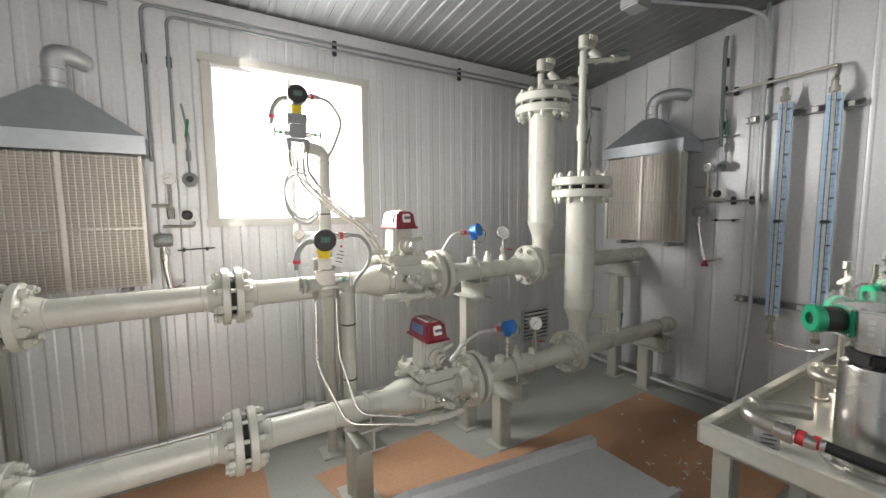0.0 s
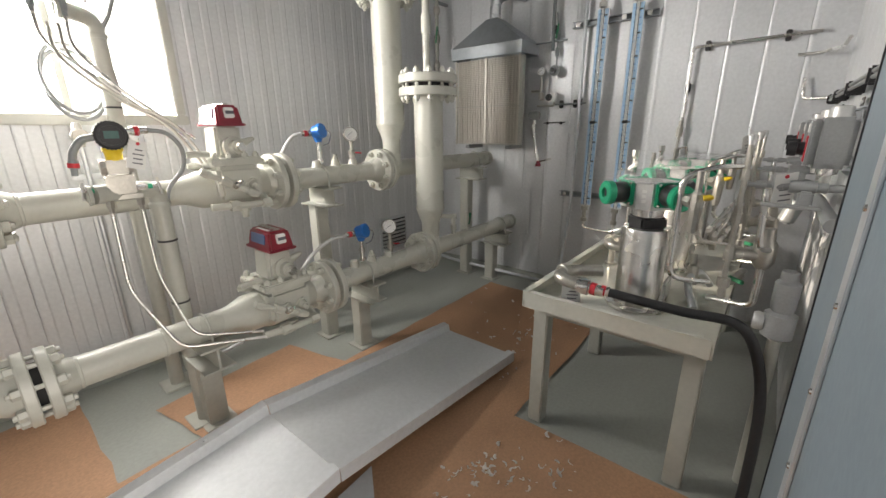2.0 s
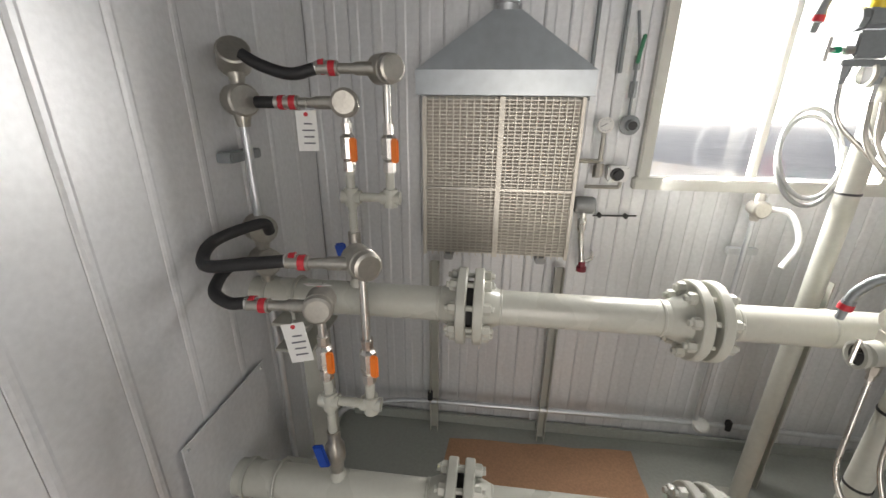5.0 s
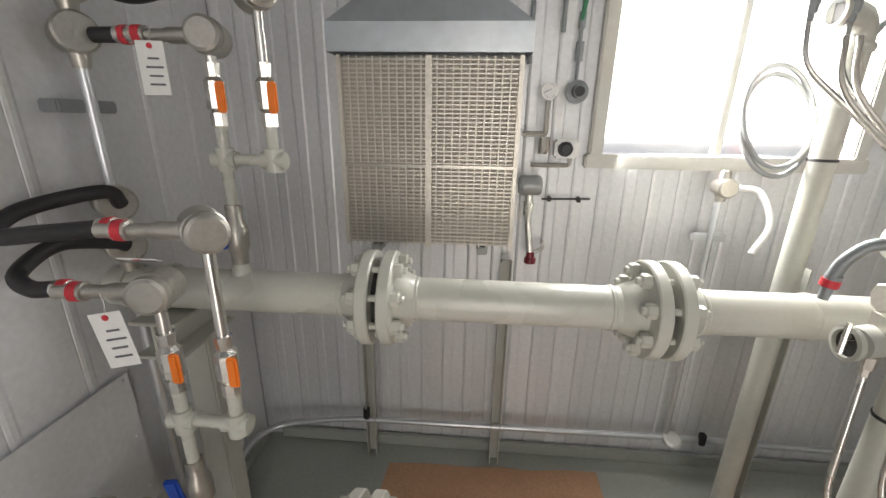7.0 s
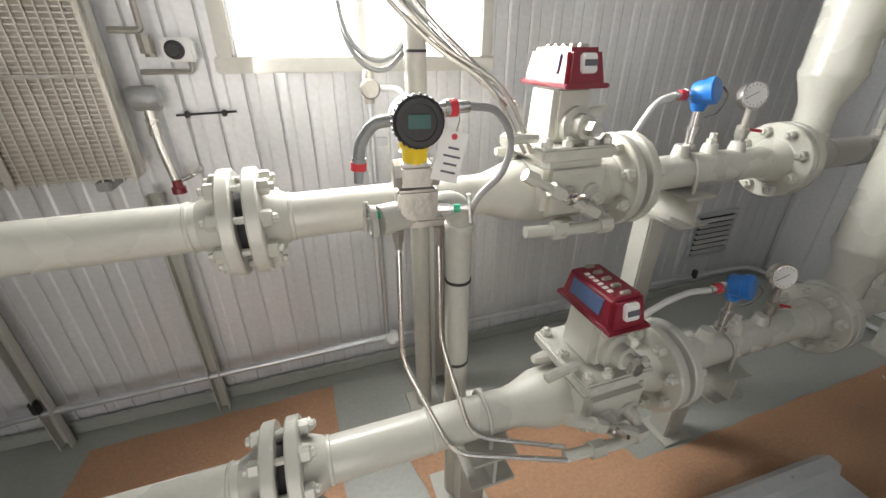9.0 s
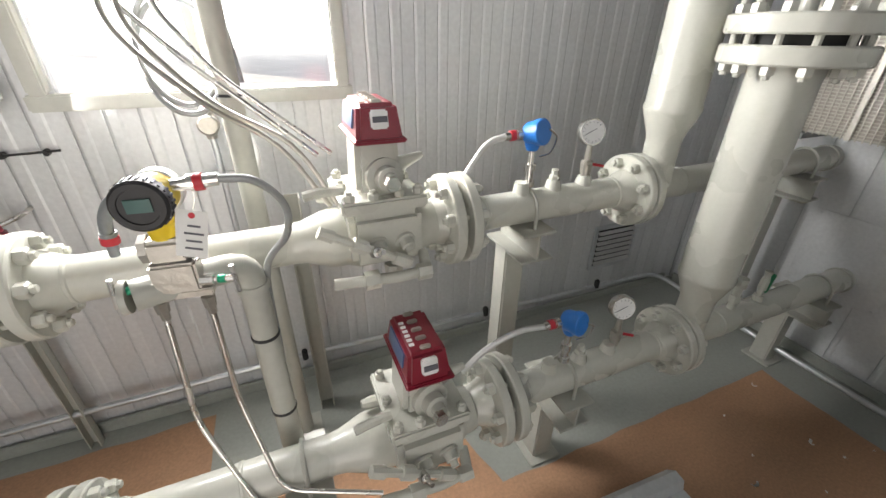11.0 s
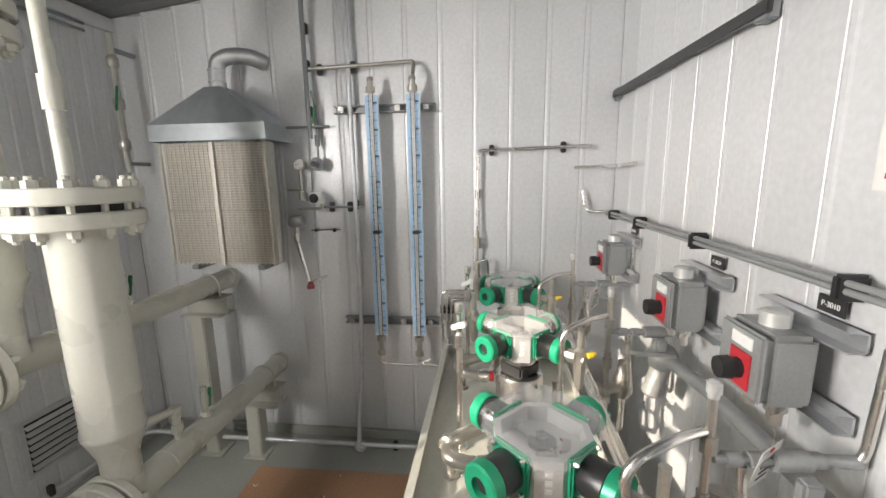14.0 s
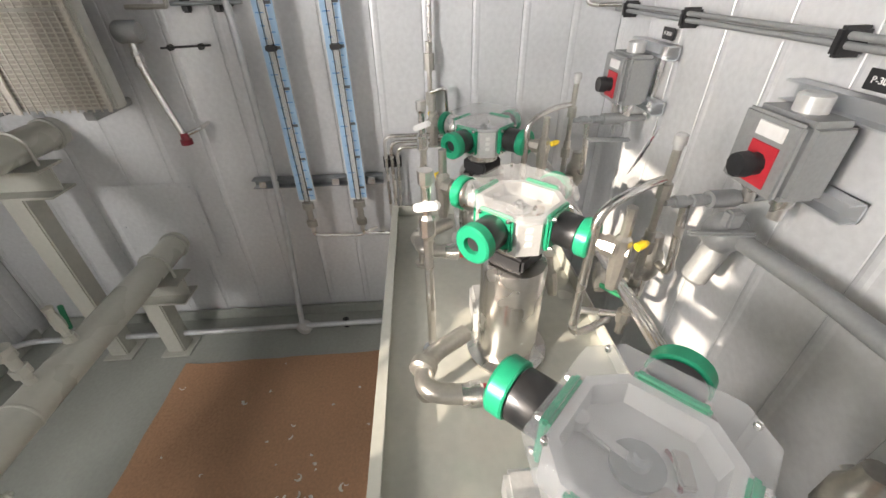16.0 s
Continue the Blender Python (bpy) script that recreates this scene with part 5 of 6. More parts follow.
for z, d in ((1.805, (0.4, -0.6, 0.5)), (1.69, (0.8, -0.6, 0)), (1.295, (0.8, -0.6, 0)), (1.18, (0.8, -0.6, 0))):
    b = B()
    lathe(b, Vector((0, 0, z)) - Vector(d).normalized() * 0.04, d, [(0, 0.036), (0.008, 0.046), (0.07, 0.046), (0.074, 0.04)], 20)
    lathe(b, (0, 0, z - 0.075), (0, 0, 1), [(0, 0.018), (0.03, 0.024), (0.05, 0.024)], 12)
    part("cable_head", b, NICKEL, th)
b = B()
box(b, (-0.03, 0, 1.53), (0.05, 0.16, 0.03), None, 0.004)
part("bracket", b, GREYD, th)


def hose(pts, label):
    th = thing("cable_hose", at(0, 0, 0), label, "hose", "black sheathed hoses")
    bm = B()
    sweep(bm, smooth(pts), 0.017, 12)
    part("sheath", bm, BLACK, th)
    bm = B()
    a, c = Vector(pts[0]), Vector(pts[1])
    lathe(bm, a, a - c, [(0, 0.019), (0.03, 0.019), (0.031, 0.015), (0.05, 0.015)], 12)
    part("coupling", bm, STEEL, th)
    bm = B()
    lathe(bm, a + (a - c).normalized() * 0.012, a - c, [(0, 0.0205), (0.016, 0.0205)], 14)
    part("red_ring", bm, REDT, th, "red band")


zl1, zl2, zu1, zu2 = ZL + 0.67, ZL + 0.80, ZU + 0.63, ZU + 0.72
hose([(-1.24, 1.755, zl1), (-1.29, 1.75, zl1), (-1.345, 1.78, zl1 + 0.02), (-1.355, 1.88, zl1 + 0.05), (-1.31, 1.97, zl1 + 0.03), (-1.30, 2.0, 1.19)], "thick black hose looped between low cast heads")
hose([(-1.11, 1.755, zl2), (-1.22, 1.74, zl2 - 0.01), (-1.33, 1.745, zl2 - 0.02), (-1.365, 1.84, zl2 + 0.01), (-1.29, 1.96, zl2 + 0.03), (-1.29, 2.0, 1.30)], "thick black hose looped between cast heads")
hose([(-1.23, 2.03, zu1), (-1.26, 2.03, zu1), (-1.29, 2.03, zu1)], "short black hose to the upper cable head")
hose([(-1.10, 2.03, zu2), (-1.17, 2.02, zu2 - 0.015), (-1.25, 2.02, zu2 + 0.005), (-1.31, 2.02, 1.81)], "black hose to the topmost cable head")


# ---- pump table ----
TX0, TX1, TY0, TY1, TZ = 1.43, XE - 0.055, 0.04, 0.71, 0.672
th = thing("pump_table", at(TX0, TY0, 0), "cream steel table with a raised-rim drip tray", "table")
L, D = TX1 - TX0, TY1 - TY0
b = B()
box(b, (L / 2, D / 2, TZ - 0.056), (L - 0.012, D - 0.012, 0.006))
part("tray_floor", b, TRAYM, th)
for c, s in (((L / 2, 0.003, TZ - 0.035), (L, 0.006, 0.07)), ((L / 2, D - 0.003, TZ - 0.035), (L, 0.006, 0.07)), ((0.003, D / 2, TZ - 0.035), (0.006, D - 0.014, 0.07)), ((L - 0.003, D / 2, TZ - 0.035), (0.006, D - 0.014, 0.07))):
    b = B()
    box(b, c, s, None, 0.002)
    part("rim", b, TRAYM, th)
for c, s in (((L / 2, D - 0.012, TZ - 0.001), (L, 0.03, 0.005)), ((0.012, D / 2, TZ - 0.001), (0.03, D - 0.06, 0.005))):
    b = B()
    box(b, c, s, None, 0.002)
    part("rim_cap", b, TRAYM, th)
for x, y in ((0.11, 0.05), (0.11, D - 0.05), (L - 0.06, 0.05), (L - 0.06, D - 0.06), (L / 2, D - 0.06)):
    b = B()
    box(b, (x, y, (TZ - 0.06) / 2), (0.065, 0.065, TZ - 0.06), None, 0.006)
    part("leg", b, CREAMD, th)
b = B()
box(b, (L / 2, D / 2, TZ - 0.085), (L - 0.1, D - 0.1, 0.04))
part("frame", b, CREAMD, th)

PZ = TZ - 0.052


def ring_arm(parent, d, r0, full, fitting):
    """One of the four finned arms of a pump head."""
    c = Vector((0, 0, 0.513))
    d = Vector(d).normalized()
    bm = B()
    q = basis(d)
    rot = Matrix((q[1], q[2], q[0])).transposed()
    box(bm, c + d * (r0 + 0.008), (0.10, 0.10, 0.016), rot, 0.005)
    pl = part("arm_plate", bm, GREEN, parent, "green anodised plate")
    for sx in (-1, 1):
        for sz in (-1, 1):
            m = Matrix.Translation(c + d * (r0 + 0.016) + q[1] * 0.041 * sx + q[2] * 0.041 * sz) @ d.to_track_quat("X", "Z").to_matrix().to_4x4()
            share("bolt", BOLTS, pl, m @ Matrix.Diagonal((0.6, 0.6, 0.6, 1)))
    bm = B()
    lathe(bm, c + d * (r0 + 0.016), d, [(0, 0.041), (0.004, 0.044), (0.055, 0.044), (0.058, 0.04)], 24)
    arm = part("arm", bm, DARK if full else STEEL, parent)
    bm = B()
    lathe(bm, c + d * (r0 + 0.074), d, [(0, 0.046), (0.003, 0.049), (0.028, 0.049), (0.033, 0.044), (0.033, 0.022), (0.02, 0.020)], 24)
    part("arm_end", bm, GREEN, arm, "green anodised end ring")
    # black disc stands in for the dark hollow of the arm
    bm = B()
    lathe(bm, c + d * (r0 + 0.093), d, [(0, 0.019), (0.003, 0.019)], 16)
    part("bore_shade", bm, BLACK, arm)
    if fitting:
        bm = B()
        e = c + d * (r0 + 0.10)
        lathe(bm, e, d, [(0, 0.022), (0.03, 0.02), (0.031, 0.026), (0.06, 0.026), (0.062, 0.016), (0.09, 0.016)], 8)
        lathe(bm, e + d * 0.07 + Vector((0, 0, -0.11)), (0, 0, 1), [(0, 0.014), (0.05, 0.02), (0.09, 0.022), (0.14, 0.02), (0.15, 0.012), (0.22, 0.012)], 8)
        part("check_valve", bm, NICKEL, parent, "nickel check valve")
        bm = B()
        lathe(bm, e + d * 0.10 + Vector((0, 0, 0.02)), (0.2, -0.6, 0.1), [(0, 0.010), (0.02, 0.010), (0.03, 0.006)], 8)
        part("yellow_cap", bm, YELLOW, parent, "small yellow cap")


def pump(cx, cy, label, white):
    th = thing("dosing_pump", at(cx, cy, PZ) @ Matrix.Diagonal((0.9, 0.9, 0.9, 1)), label, "pump", "chemical pumps in the tray")
    bm = B()
    lathe(bm, (0, 0, 0), (0, 0, 1), [(0, 0.13), (0.012, 0.13), (0.014, 0.097), (0.02, 0.095), (0.345, 0.095), (0.36, 0.091)], 40)
    part("motor", bm, STEEL, th, "polished steel motor drum")
    bm = B()
    box(bm, (0.14, 0, 0.05), (0.16, 0.20, 0.10), None, 0.012)
    part("gear_case", bm, ALU, th)
    bm = B()
    box(bm, (0, 0, 0.385), (0.115, 0.115, 0.05), pose(0, 0, 0, 0, 0, 45).to_3x3(), 0.008)
    part("adaptor", bm, BLACK, th, "black adaptor block")
    bm = B()
    lathe(bm, (0, 0, 0.41), (0, 0, 1), [(0, 0.062), (0.042, 0.062)], 28)
    part("collar", bm, STEEL, th)
    bm = B()
    a, k = 0.100, 0.058
    ring = [(a, -k), (a, k), (k, a), (-k, a), (-a, k), (-a, -k), (-k, -a), (k, -a)]
    ring = [(Matrix.Rotation(radians(45), 2) @ Vector(p)) for p in ring]
    levels = [(1.0, 0.45), (1.0, 0.556), (0.86, 0.556), (0.82, 0.518)]
    rows = [[bm.verts.new((p.x * k_, p.y * k_, z)) for p in ring] for k_, z in levels]
    bm.faces.new(rows[0]), bm.faces.new(rows[-1])
    for p, q in zip(rows, rows[1:]):
        for i in range(8):
            bm.faces.new((p[i], p[(i + 1) % 8], q[(i + 1) % 8], q[i]))
    part("head_block", bm, ALU, th, "machined aluminium block")
    bm = B()
    a, k = 0.122, 0.080
    ring = [(Matrix.Rotation(radians(45), 2) @ Vector(p)) for p in [(a, -k), (a, k), (k, a), (-k, a), (-a, k), (-a, -k), (-k, -a), (k, -a)]]
    prof = [(0.557, 0.97), (0.560, 1.0), (0.575, 0.99), (0.592, 0.95), (0.596, 0.92)]
    loops = [[bm.verts.new((p.x * s, p.y * s, z)) for p in ring] for z, s in prof]
    for p, q in zip(loops, loops[1:]):
        for i in range(8):
            bm.faces.new((p[i], p[(i + 1) % 8], q[(i + 1) % 8], q[i]))
    bm.faces.new(loops[0]), bm.faces.new(loops[-1])
    part("lid", bm, ACRYL, th, "clear acrylic lid")
    for x, y in ((0.132, 0), (-0.132, 0), (0, 0.132), (0, -0.132)):
        share("bolt", BOLTS, th, Matrix.Translation((x * 0.96, y * 0.96, 0.590)) @ pose(0, 0, 0, 0, -90, 0) @ Matrix.Diagonal((0.7, 0.5, 0.5, 1)))
    bm = B()
    lathe(bm, (0, 0, 0.517), (0, 0, 1), [(0, 0.034), (0.010, 0.034), (0.012, 0.014), (0.024, 0.014), (0.025, 0.008), (0.032, 0.008)], 18)
    part("crank_disc", bm, GREYD, th)
    bm = B()
    box(bm, (0.035, 0.03, 0.524), (0.075, 0.018, 0.012), pose(0, 0, 0, 0, 0, 38).to_3x3(), 0.003)
    lathe(bm, (0.062, 0.052, 0.518), (0, 0, 1), [(0, 0.012), (0.02, 0.012), (0.022, 0.006)], 10)
    part("crank_arm", bm, ALU, th)
    bm = B()
    box(bm, (-0.045, -0.005, 0.522), (0.022, 0.05, 0.010), pose(0, 0, 0, 0, 0, 20).to_3x3(), 0.003)
    box(bm, (-0.01, -0.055, 0.522), (0.05, 0.02, 0.010), pose(0, 0, 0, 0, 0, -15).to_3x3(), 0.003)
    part("follower", bm, NICKEL, th)
    bm = B()
    sweep(bm, [(0.05 * math.cos(q_), 0.05 * math.sin(q_), 0.521) for q_ in [-2.3 + 0.12 * i for i in range(10)]], 0.003, 6)
    part("red_mark", bm, RED, th, "dark red mark on the crank")
    bm = B()
    for i in range(3):
        box(bm, (-0.1125, 0.0, 0.485 + i * 0.02), (0.0015, 0.016, 0.012))
        box(bm, (-0.1135, 0.0, 0.485 + i * 0.02), (0.0015, 0.008, 0.006))
    tagged(part("stamped_text", bm, TAG, th), kind="stuff")
    s = 0.7071
    ring_arm(th, (-s, s, 0), 0.10, True, False)
    ring_arm(th, (-s, -s, 0), 0.10, True, True)
    ring_arm(th, (s, s, 0), 0.10, not white, white)
    ring_arm(th, (s, -s, 0), 0.10, True, False)
    return th


PX = (1.71, 2.31, 2.90)
for i, cx in enumerate(PX):
    pump(cx, 0.34, "steel dosing pump with green-ringed arms under a clear lid", i > 0)


def discharge(cx, label):
    """Tubing, valves and lever valve between a pump and the wall rail."""
    th = thing("discharge_tubing", at(cx + 0.035, -0.03, PZ) @ Matrix.Diagonal((0.95, 1.0, 0.82, 1)), label, "pump tubing", "pump discharge lines")
    bm = B()
    sweep(bm, rounded([(-0.13, 0.13, 0.22), (-0.19, 0.25, 0.22), (-0.19, 0.25, 0.66), (-0.16, 0.16, 0.70), (-0.13, 0.10, 0.70)], 0.07), 0.0105, 12)
    part("riser_tube", bm, STEEL, th, "bent bright stainless tube")
    bm = B()
    col = [(0, 0.012), (0.05, 0.012), (0.05, 0.019), (0.09, 0.019), (0.09, 0.009), (0.17, 0.009), (0.17, 0.017), (0.20, 0.017), (0.20, 0.014), (0.23, 0.014), (0.23, 0.009), (0.32, 0.009), (0.32, 0.016), (0.36, 0.016), (0.36, 0.012), (0.39, 0.012), (0.39, 0.008), (0.49, 0.008), (0.49, 0.015), (0.53, 0.015), (0.53, 0.009), (0.62, 0.009)]
    lathe(bm, (-0.13, 0.09, 0.16), (0, 0, 1), col, 8)
    part("fitting_column", bm, NICKEL, th)
    bm = B()
    lathe(bm, (-0.13, 0.09, 0.78), (0, 0, 1), [(0, 0.010), (0.012, 0.010), (0.012, 0.013), (0.035, 0.013), (0.04, 0.008)], 12)
    part("bleed_cap", bm, ALU, th)
    bm = B()
    lathe(bm, (-0.13, 0.08, 0.635), (0.05, -1, 0), [(0, 0.010), (0.02, 0.010), (0.02, 0.016), (0.045, 0.016), (0.046, 0.010), (0.06, 0.010), (0.061, 0.016), (0.085, 0.016), (0.086, 0.012), (0.10, 0.012), (0.10, 0.023), (0.16, 0.023), (0.162, 0.018), (0.185, 0.018), (0.187, 0.014), (0.25, 0.014)], 12)
    part("inline_valve", bm, GREYBOX, th, "grey inline ball valve")
    bm = B()
    box(bm, (-0.165, -0.06, 0.60), (0.03, 0.035, 0.05), None, 0.006)
    box(bm, (-0.185, -0.03, 0.572), (0.020, 0.14, 0.014), pose(0, 0, 0, 0, 0, -8).to_3x3(), 0.005)
    part("lever", bm, GREYBOX, th)
    bm = B()
    sweep(bm, rounded([(-0.12, -0.165, 0.635), (-0.12, -0.175, 0.66), (-0.13, -0.175, 0.90)], 0.015), 0.009, 10)
    part("wall_tube", bm, STEEL, th)
    bm = B()
    sweep(bm, rounded([(-0.128, 0.03, 0.62), (-0.14, 0.02, 0.40), (-0.05, -0.01, 0.36), (0.02, -0.02, 0.38)], 0.04), 0.010, 10)
    part("loop_tube", bm, STEEL, th)
    bm = B()
    lathe(bm, (-0.02, 0.0, 0.28), (0, 0, 1), [(0, 0.02), (0.03, 0.034), (0.10, 0.034), (0.12, 0.024), (0.17, 0.02)], 14)
    lathe(bm, (-0.02, 0.0, 0.33), (-0.4, 0.8, 0.1), [(0, 0.022), (0.07, 0.022), (0.075, 0.03), (0.10, 0.03)], 10)
    part("strainer", bm, NICKEL, th)
    bm = B()
    sweep(bm, rounded([(-0.02, 0.0, 0.28), (-0.02, 0.0, 0.10), (0.04, 0.14, 0.08)], 0.04), 0.012, 10)
    part("suction_tube", bm, STEEL, th)
    bm = B()
    box(bm, (0.0, 0.06, 0.20), (0.10, 0.012, 0.02), pose(0, 0, 0, 0, 10, 25).to_3x3(), 0.004)
    part("green_lever", bm, GREENH, th, "green lever")
    bm = B()
    lathe(bm, (0.04, 0.08, 0.17), (0.6, -0.2, 0.2), [(0, 0.016), (0.03, 0.022), (0.07, 0.022), (0.08, 0.014), (0.11, 0.014)], 8)
    part("ball_valve", bm, NICKEL, th)
    bm = B()
    lathe(bm, (0.10, 0.20, 0.10), (0.3, 0.1, 1), [(0, 0.014), (0.05, 0.02), (0.09, 0.02), (0.10, 0.012), (0.15, 0.012)], 8)
    part("ball_valve", bm, NICKEL, th)


for i, cx in enumerate(PX):
    discharge(cx, "stainless tubing and valves from the pump to the wall")
    th = thing("cable_elbow", at(cx - 0.17, 0.56, PZ + 0.13), "cast metal u-bend cable elbow with a red band", "cable fitting", "cast cable elbows")
    b = B()
    sweep(b, rounded([(0.11, -0.09, 0.0), (0.03, 0.02, 0.0), (-0.07, 0.03, 0.0), (-0.075, -0.07, -0.01)], 0.06, 8), 0.024, 14)
    part("elbow", b, NICKEL, th)
    b = B()
    lathe(b, (0.02, 0.02, 0.0), (-0.8, 0.3, 0.02), [(0, 0.026), (0.006, 0.034), (0.03, 0.034), (0.036, 0.026)], 16)
    part("elbow_cap", b, NICKEL, th)
    b = B()
    lathe(b, (-0.075, -0.06, -0.01), (0.03, -1, -0.05), [(0, 0.026), (0.02, 0.026), (0.021, 0.030), (0.045, 0.030), (0.047, 0.022), (0.10, 0.020)], 12)
    part("gland", b, STEEL, th)
    b = B()
    lathe(b, (-0.0735, -0.112, -0.0125), (0.03, -1, -0.05), [(0, 0.0235), (0.02, 0.0235)], 14)
    part("red_ring", b, REDT, th, "red band")
    b = B()
    lathe(b, (0.02, 0.02, -0.13), (0, 0, 1), [(0, 0.03), (0.01, 0.03), (0.012, 0.016), (0.12, 0.016)], 12)
    part("post", b, NICKEL, th)
    if i:
        th = thing("sample_valve", at(cx - 0.0, 0.58, PZ), "pale plastic-bodied sample valve on the pump", "valve", "pale sample valves")
        b = B()
        lathe(b, (0, -0.02, 0.0), (0, 0, 1), [(0, 0.03), (0.01, 0.03), (0.012, 0.012), (0.40, 0.012), (0.41, 0.02), (0.46, 0.02), (0.47, 0.012), (0.54, 0.012), (0.55, 0.018), (0.58, 0.018)], 8)
        part("stem", b, STEEL, th)
        b = B()
        box(b, (-0.02, -0.02, 0.50), (0.09, 0.02, 0.02), pose(0, 0, 0, 0, 25, 40).to_3x3(), 0.005)
        part("lever", b, WHITE, th)
tag("paper_tag", pose(PX[0] - 0.10, -0.04, PZ + 0.56, 15, -10, -60), "white printed tag on the grey ball valve", 0.06, 0.11)
tag("paper_tag", pose(PX[1] - 0.06, 0.10, PZ + 0.66, 20, -20, -50), "white printed tag on the tubing", 0.06, 0.10)
tag("paper_tag", pose(1.49, 0.53, PZ + 0.105, 0, 0, -60), "white blank tag hanging at the cable elbow", 0.07, 0.09)

hp = [(1.475, 0.385, PZ + 0.115), (1.49, 0.30, PZ + 0.105), (1.53, 0.15, PZ + 0.085), (1.57, 0.0, PZ + 0.07), (1.585, -0.07, PZ - 0.03), (1.58, -0.11, PZ - 0.22), (1.56, -0.12, 0.12), (1.56, -0.12, 0.04)]
hose(hp, "black hose from the cable elbow down behind the table")
th = thing("pot_stand", at(1.70, -0.11, 0), "grey cast strainer pot on a pipe beside the table", "strainer pot")
b = B()
cyl(b, (0, 0, 0.0), (0, 0, 0.62), 0.02, 12)
part("pipe", b, CREAMD, th)
b = B()
lathe(b, (0, 0, 0.62), (0, 0, 1), [(0, 0.03), (0.01, 0.045), (0.09, 0.045), (0.10, 0.03), (0.12, 0.035), (0.20, 0.035), (0.21, 0.025), (0.24, 0.025)], 16)
part("pot", b, GREYBOX, th)
b = B()
lathe(b, (0.0, 0.04, 0.67), (0, 1, 0), [(0, 0.03), (0.02, 0.032), (0.03, 0.028)], 16)
part("cap", b, ALU, th)
# braided hose in the tray
th = thing("braided_hose", at(0, 0, PZ), "braided metal hose lying in the tray", "hose")
b = B()
sweep(b, smooth([(1.72, 0.14, 0.03), (1.80, 0.18, 0.10), (1.90, 0.16, 0.12), (1.98, 0.12, 0.05)]), 0.014, 12)
part("braid", b, GALV, th)
th = thing("header_tubes", at(0, 0, PZ), "three straight stainless header tubes over the tray", "tubes")
for i in range(3):
    b = B()
    cyl(b, (1.75, 0.10 + 0.02 * i, 0.30 + 0.015 * i), (3.05, 0.06 + 0.02 * i, 0.30 + 0.015 * i), 0.008, 8)
    part("tube", b, STEEL, th)
th = thing("cable_pipe", at(0, 0, 0), "grey rigid conduit along the wall above the tray", "conduit")
b = B()
sweep(b, rounded([(1.45, -0.15, 1.065), (2.0, -0.145, 1.062), (2.20, -0.12, 1.06)], 0.05), 0.020, 14)
part("tube", b, GREYBOX, th)
b = B()
ball(b, (2.215, -0.11, 1.06), 0.048)
lathe(b, (2.215, -0.11, 1.03), (0, 0.3, -1), [(0, 0.03), (0.10, 0.03), (0.11, 0.02)], 14)
part("cast_elbow", b, GREYBOX, th)

# ---- isolator boxes on the south wall ----
def isolator(x, label, sign):
    th = thing("isolator_switch", at(x, YS, 1.263), label, "switch box", "isolator switches")
    bm = B()
    box(bm, (0, 0.09, 0), (0.15, 0.09, 0.15), None, 0.012)
    part("box", bm, GREYBOX, th, "grey cast metal box")
    bm = B()
    box(bm, (0, 0.141, 0), (0.142, 0.014, 0.142), None, 0.006)
    cover_ = part("cover", bm, GREYBOX, th)
    bm = B()
    box(bm, (-0.01, 0.1495, -0.018), (0.066, 0.004, 0.078), None, 0.001)
    part("red_label", bm, REDT, cover_, "red warning label")
    bm = B()
    box(bm, (-0.01, 0.1495, 0.044), (0.066, 0.004, 0.026), None, 0.001)
    part("white_label", bm, WHITE, cover_)
    bm = B()
    lathe(bm, (-0.01, 0.151, -0.018), (0, 1, 0), [(0, 0.022), (0.018, 0.020), (0.019, 0.025), (0.042, 0.023)], 10)
    part("knob", bm, BLACK, cover_, "black rotary knob")
    bm = B()
    lathe(bm, (0, 0.085, 0.074), (0, 0, 1), [(0, 0.028), (0.03, 0.028), (0.034, 0.02)], 14)
    part("top_gland", bm, ALU, th)
    for x_ in (-0.04, 0.04):
        bm = B()
        lathe(bm, (x_, 0.09, -0.074), (0, 0, -1), [(0, 0.02), (0.02, 0.02), (0.022, 0.014), (0.05, 0.014)], 10)
        part("bottom_gland", bm, STEEL, th)
    for z in (-0.075, 0.085):
        bm = B()
        for c, s in (((0, 0.012, z), (0.24, 0.004, 0.04)), ((0, 0.028, z + 0.018), (0.24, 0.036, 0.004)), ((0, 0.028, z - 0.018), (0.24, 0.036, 0.004))):
            box(bm, c, s)
        part("strut", bm, GALV, th)
    ts = thing("tag_plate", at(x - 0.035, YS + 0.012, 1.392), "black engraved plate with white letters " + sign, "sign", "black tag plates")
    bm = B()
    box(bm, (0, 0, 0), (0.066, 0.003, 0.034), None, 0.001)
    part("plate", bm, BLACK, ts)
    cu = bpy.data.curves.new("letters", "FONT")
    cu.body, cu.size, cu.extrude, cu.align_x, cu.align_y = sign, 0.0155, 0.0006, "CENTER", "CENTER"
    tmp = bpy.data.objects.new("letters", cu)
    scene.collection.objects.link(tmp)
    me = bpy.data.meshes.new_from_object(tmp.evaluated_get(bpy.context.evaluated_depsgraph_get()))
    bpy.data.objects.remove(tmp)
    me.materials.append(WHITE)
    o = new("letters", me)
    o.parent = ts
    o.matrix_basis = pose(0, 0.0025, 0, 90, 0, 180)


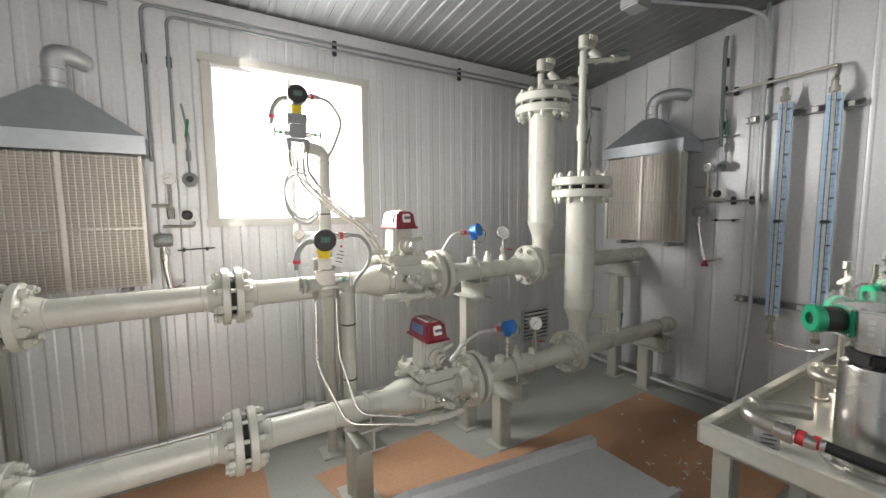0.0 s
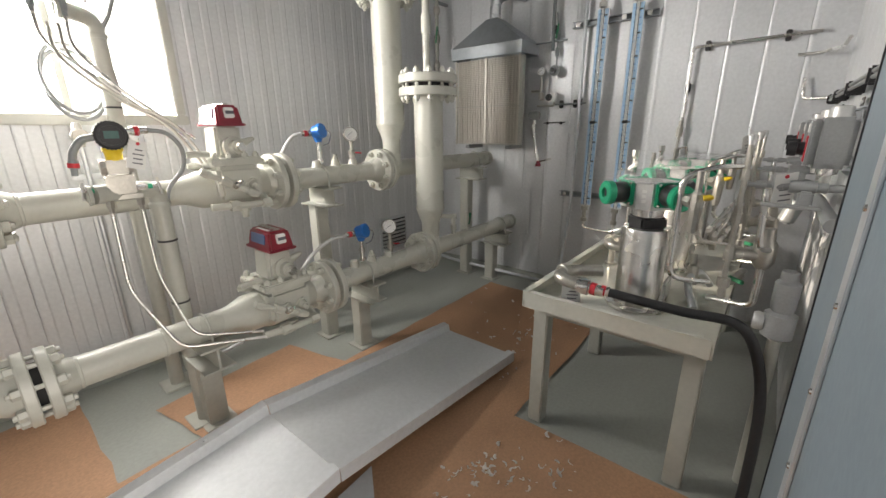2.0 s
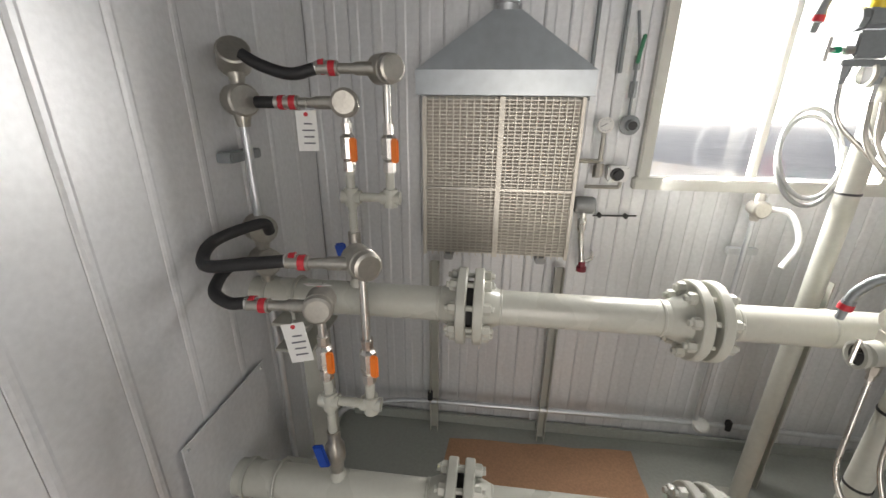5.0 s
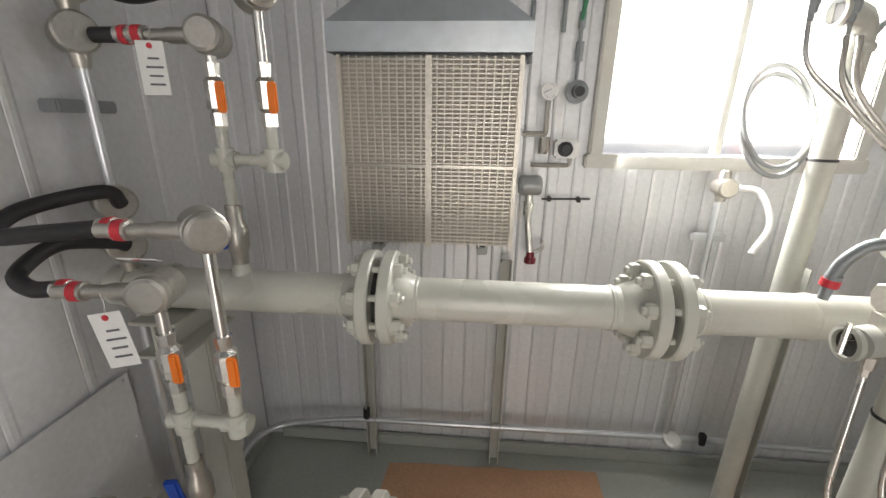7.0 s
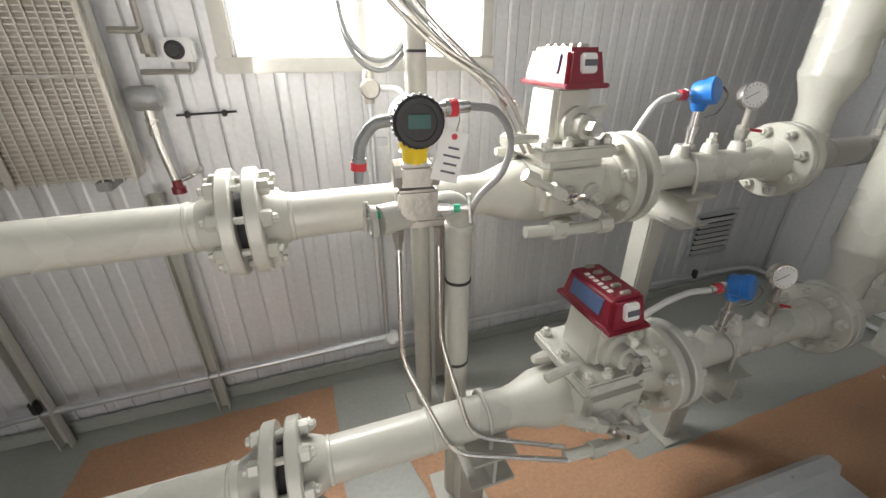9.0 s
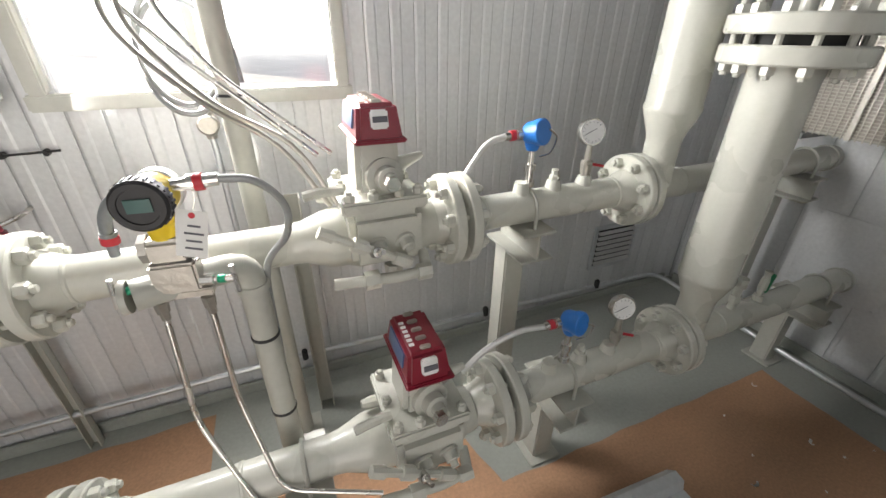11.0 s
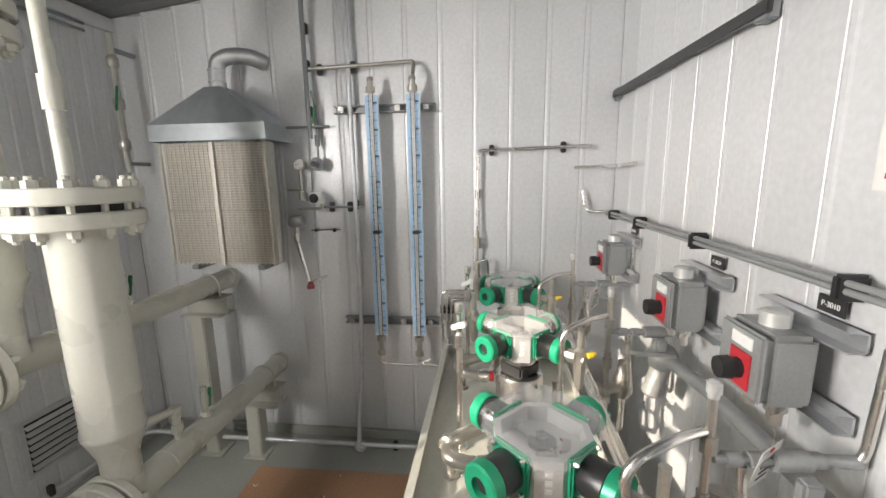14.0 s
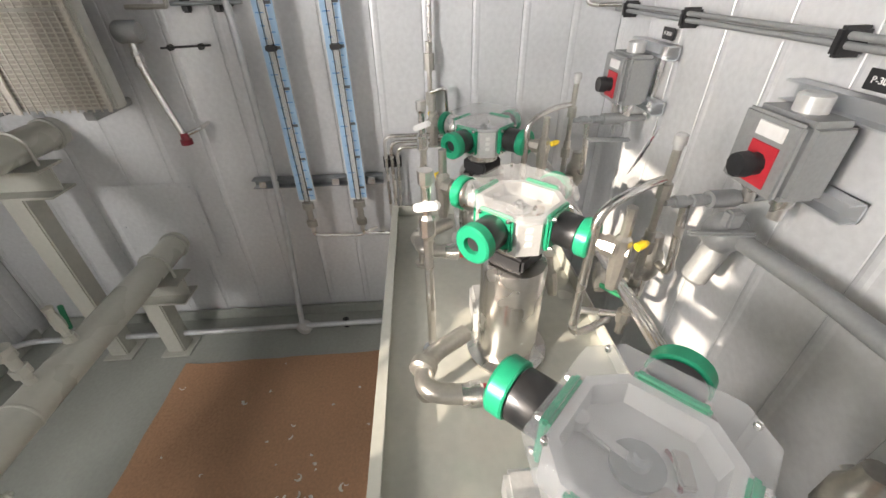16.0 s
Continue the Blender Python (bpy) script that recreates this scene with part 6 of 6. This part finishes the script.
isolator(1.785, "grey isolator box with a black knob and red label", "P-3010")
isolator(2.18, "grey isolator box with a black knob and red label", "P-3020")
isolator(2.86, "grey isolator box with a black knob and red label", "P-3030")
th = thing("wall_rail", at(0, YS + 0.05, 1.455), "two dull metal tubes clamped along the wall", "rail")
for dz in (0.0, -0.015):
    b = B()
    cyl(b, (1.45, 0, dz), (3.14, 0, dz), 0.0065, 10)
    part("tube", b, GREYBOX, th)
for x in (1.69, 2.217, 2.70, 3.06):
    b = B()
    box(b, (x, -0.015, -0.011), (0.022, 0.055, 0.05), None, 0.006)
    part("clamp", b, BLACK, th)
conduit([(XE - 0.03, 0.0, 1.688), (XE - 0.05, -0.10, 1.688), (2.98, YS + 0.05, 1.69), (2.75, YS + 0.05, 1.695)], 0.008, "stainless tube turning round the corner", STEEL, turn=0.03)
conduit([(XE - 0.03, -0.05, 1.565), (XE - 0.05, -0.06, 1.455), (3.10, YS + 0.05, 1.455)], 0.008, "short stainless tube into the corner", STEEL, turn=0.03)
th = thing("notice", at(1.64, YS + 0.011, 1.71), "white printed notice with red print on the wall", "notice")
b = B()
box(b, (0, 0, 0), (0.14, 0.002, 0.19))
part("sheet", b, TAG, th)
b = B()
for i in range(6):
    box(b, (0, 0.0015, 0.07 - i * 0.028), (0.10, 0.001, 0.010))
tagged(part("print", b, REDT, th), kind="stuff")
# sheet-metal patch plates where the pipes leave
for x, y, z, rz in ((XW + 0.014, 1.79, 0.60, 0), (XE - 0.014, 1.79, 0.60, 0)):
    th = thing("wall_patch", at(x, y, z), "flat galvanised patch plate round the pipe", "plate", "wall patch plates")
    b = B()
    box(b, (0, 0, 0), (0.004, 0.40, 0.42), None, 0.001)
    part("plate", b, PANEL, th)
    for dy in (-0.18, 0.18):
        for dz in (-0.19, 0.0, 0.19):
            b = B()
            lathe(b, (0.002 if x < 0 else -0.002, dy, dz), (1 if x < 0 else -1, 0, 0), [(0, 0.006), (0.002, 0.005), (0.003, 0.002)], 8)
            part("rivet", b, GALV, th)

# ---- wall panels, one by one ----
def panel_mesh(wd, h, z0, rib, high):
    """A ribbed strip wd wide; x along the wall, y away from it into the room."""
    bm = B()
    e = 0.008
    prof = [(0.0, -0.002), (0.002, 0.0), (wd - rib - e, 0.0), (wd - rib, high), (wd - e - 0.003, high), (wd - 0.003, 0.0), (wd - 0.001, -0.002)]
    lo = [bm.verts.new((x, y, z0)) for x, y in prof]
    hi = [bm.verts.new((x, y, z0 + h)) for x, y in prof]
    for i in range(len(prof) - 1):
        bm.faces.new((lo[i], lo[i + 1], hi[i + 1], hi[i]))
    bmesh.ops.recalc_face_normals(bm, faces=bm.faces)
    me = bpy.data.meshes.new("panel")
    bm.to_mesh(me)
    bm.free()
    me.materials.append(PANEL)
    return me


def clad(parent, origin, rz, length, spans, wide=0.19, rib=0.022, high=0.0022):
    """spans(s0, s1): the (z0, z1) stretches of a strip from s0 to s1 along the wall."""
    cuts = [0.0]
    while cuts[-1] < length - 0.02:
        cuts.append(min(length, cuts[-1] + wide))
    meshes = {}
    for s0, s1 in zip(cuts, cuts[1:]):
        for z0, z1 in spans(s0, s1):
            key = (round(s1 - s0, 4), round(z0, 4), round(z1, 4))
            if key not in meshes:
                meshes[key] = panel_mesh(s1 - s0, z1 - z0, z0, min(rib, (s1 - s0) * 0.4), high)
            o = new("panel", meshes[key])
            o.parent = parent
            o.matrix_basis = at(*origin, rz) @ Matrix.Translation((s0, 0, 0))


def holed(top, h0, h1, za, zb):
    def f(s0, s1):
        if s1 > h0 + 0.02 and s0 < h1 - 0.02:
            return [(a, c) for a, c in ((0.0, za), (zb, top(s0, s1))) if c - a > 0.02]
        return [(0.0, top(s0, s1))]
    return f


clad(wall_north, (XE, YN, 0), 180, XE - XW, holed(lambda a, c: roof_z(YN), XE - WX1, XE - WX0, WZ0, WZ1), 0.098, 0.040, 0.0022)
clad(wall_south, (XW, YS, 0), 0, XE - XW, holed(lambda a, c: roof_z(YS), DX0 - XW, DX1 - XW, 0.0, DZ))
clad(wall_east, (XE, YS, 0), 90, YN - YS, lambda a, c: [(0.0, roof_z(YS + c) + 0.006)])
clad(wall_west, (XW, YN, 0), -90, YN - YS, lambda a, c: [(0.0, roof_z(YN - a) + 0.006)])
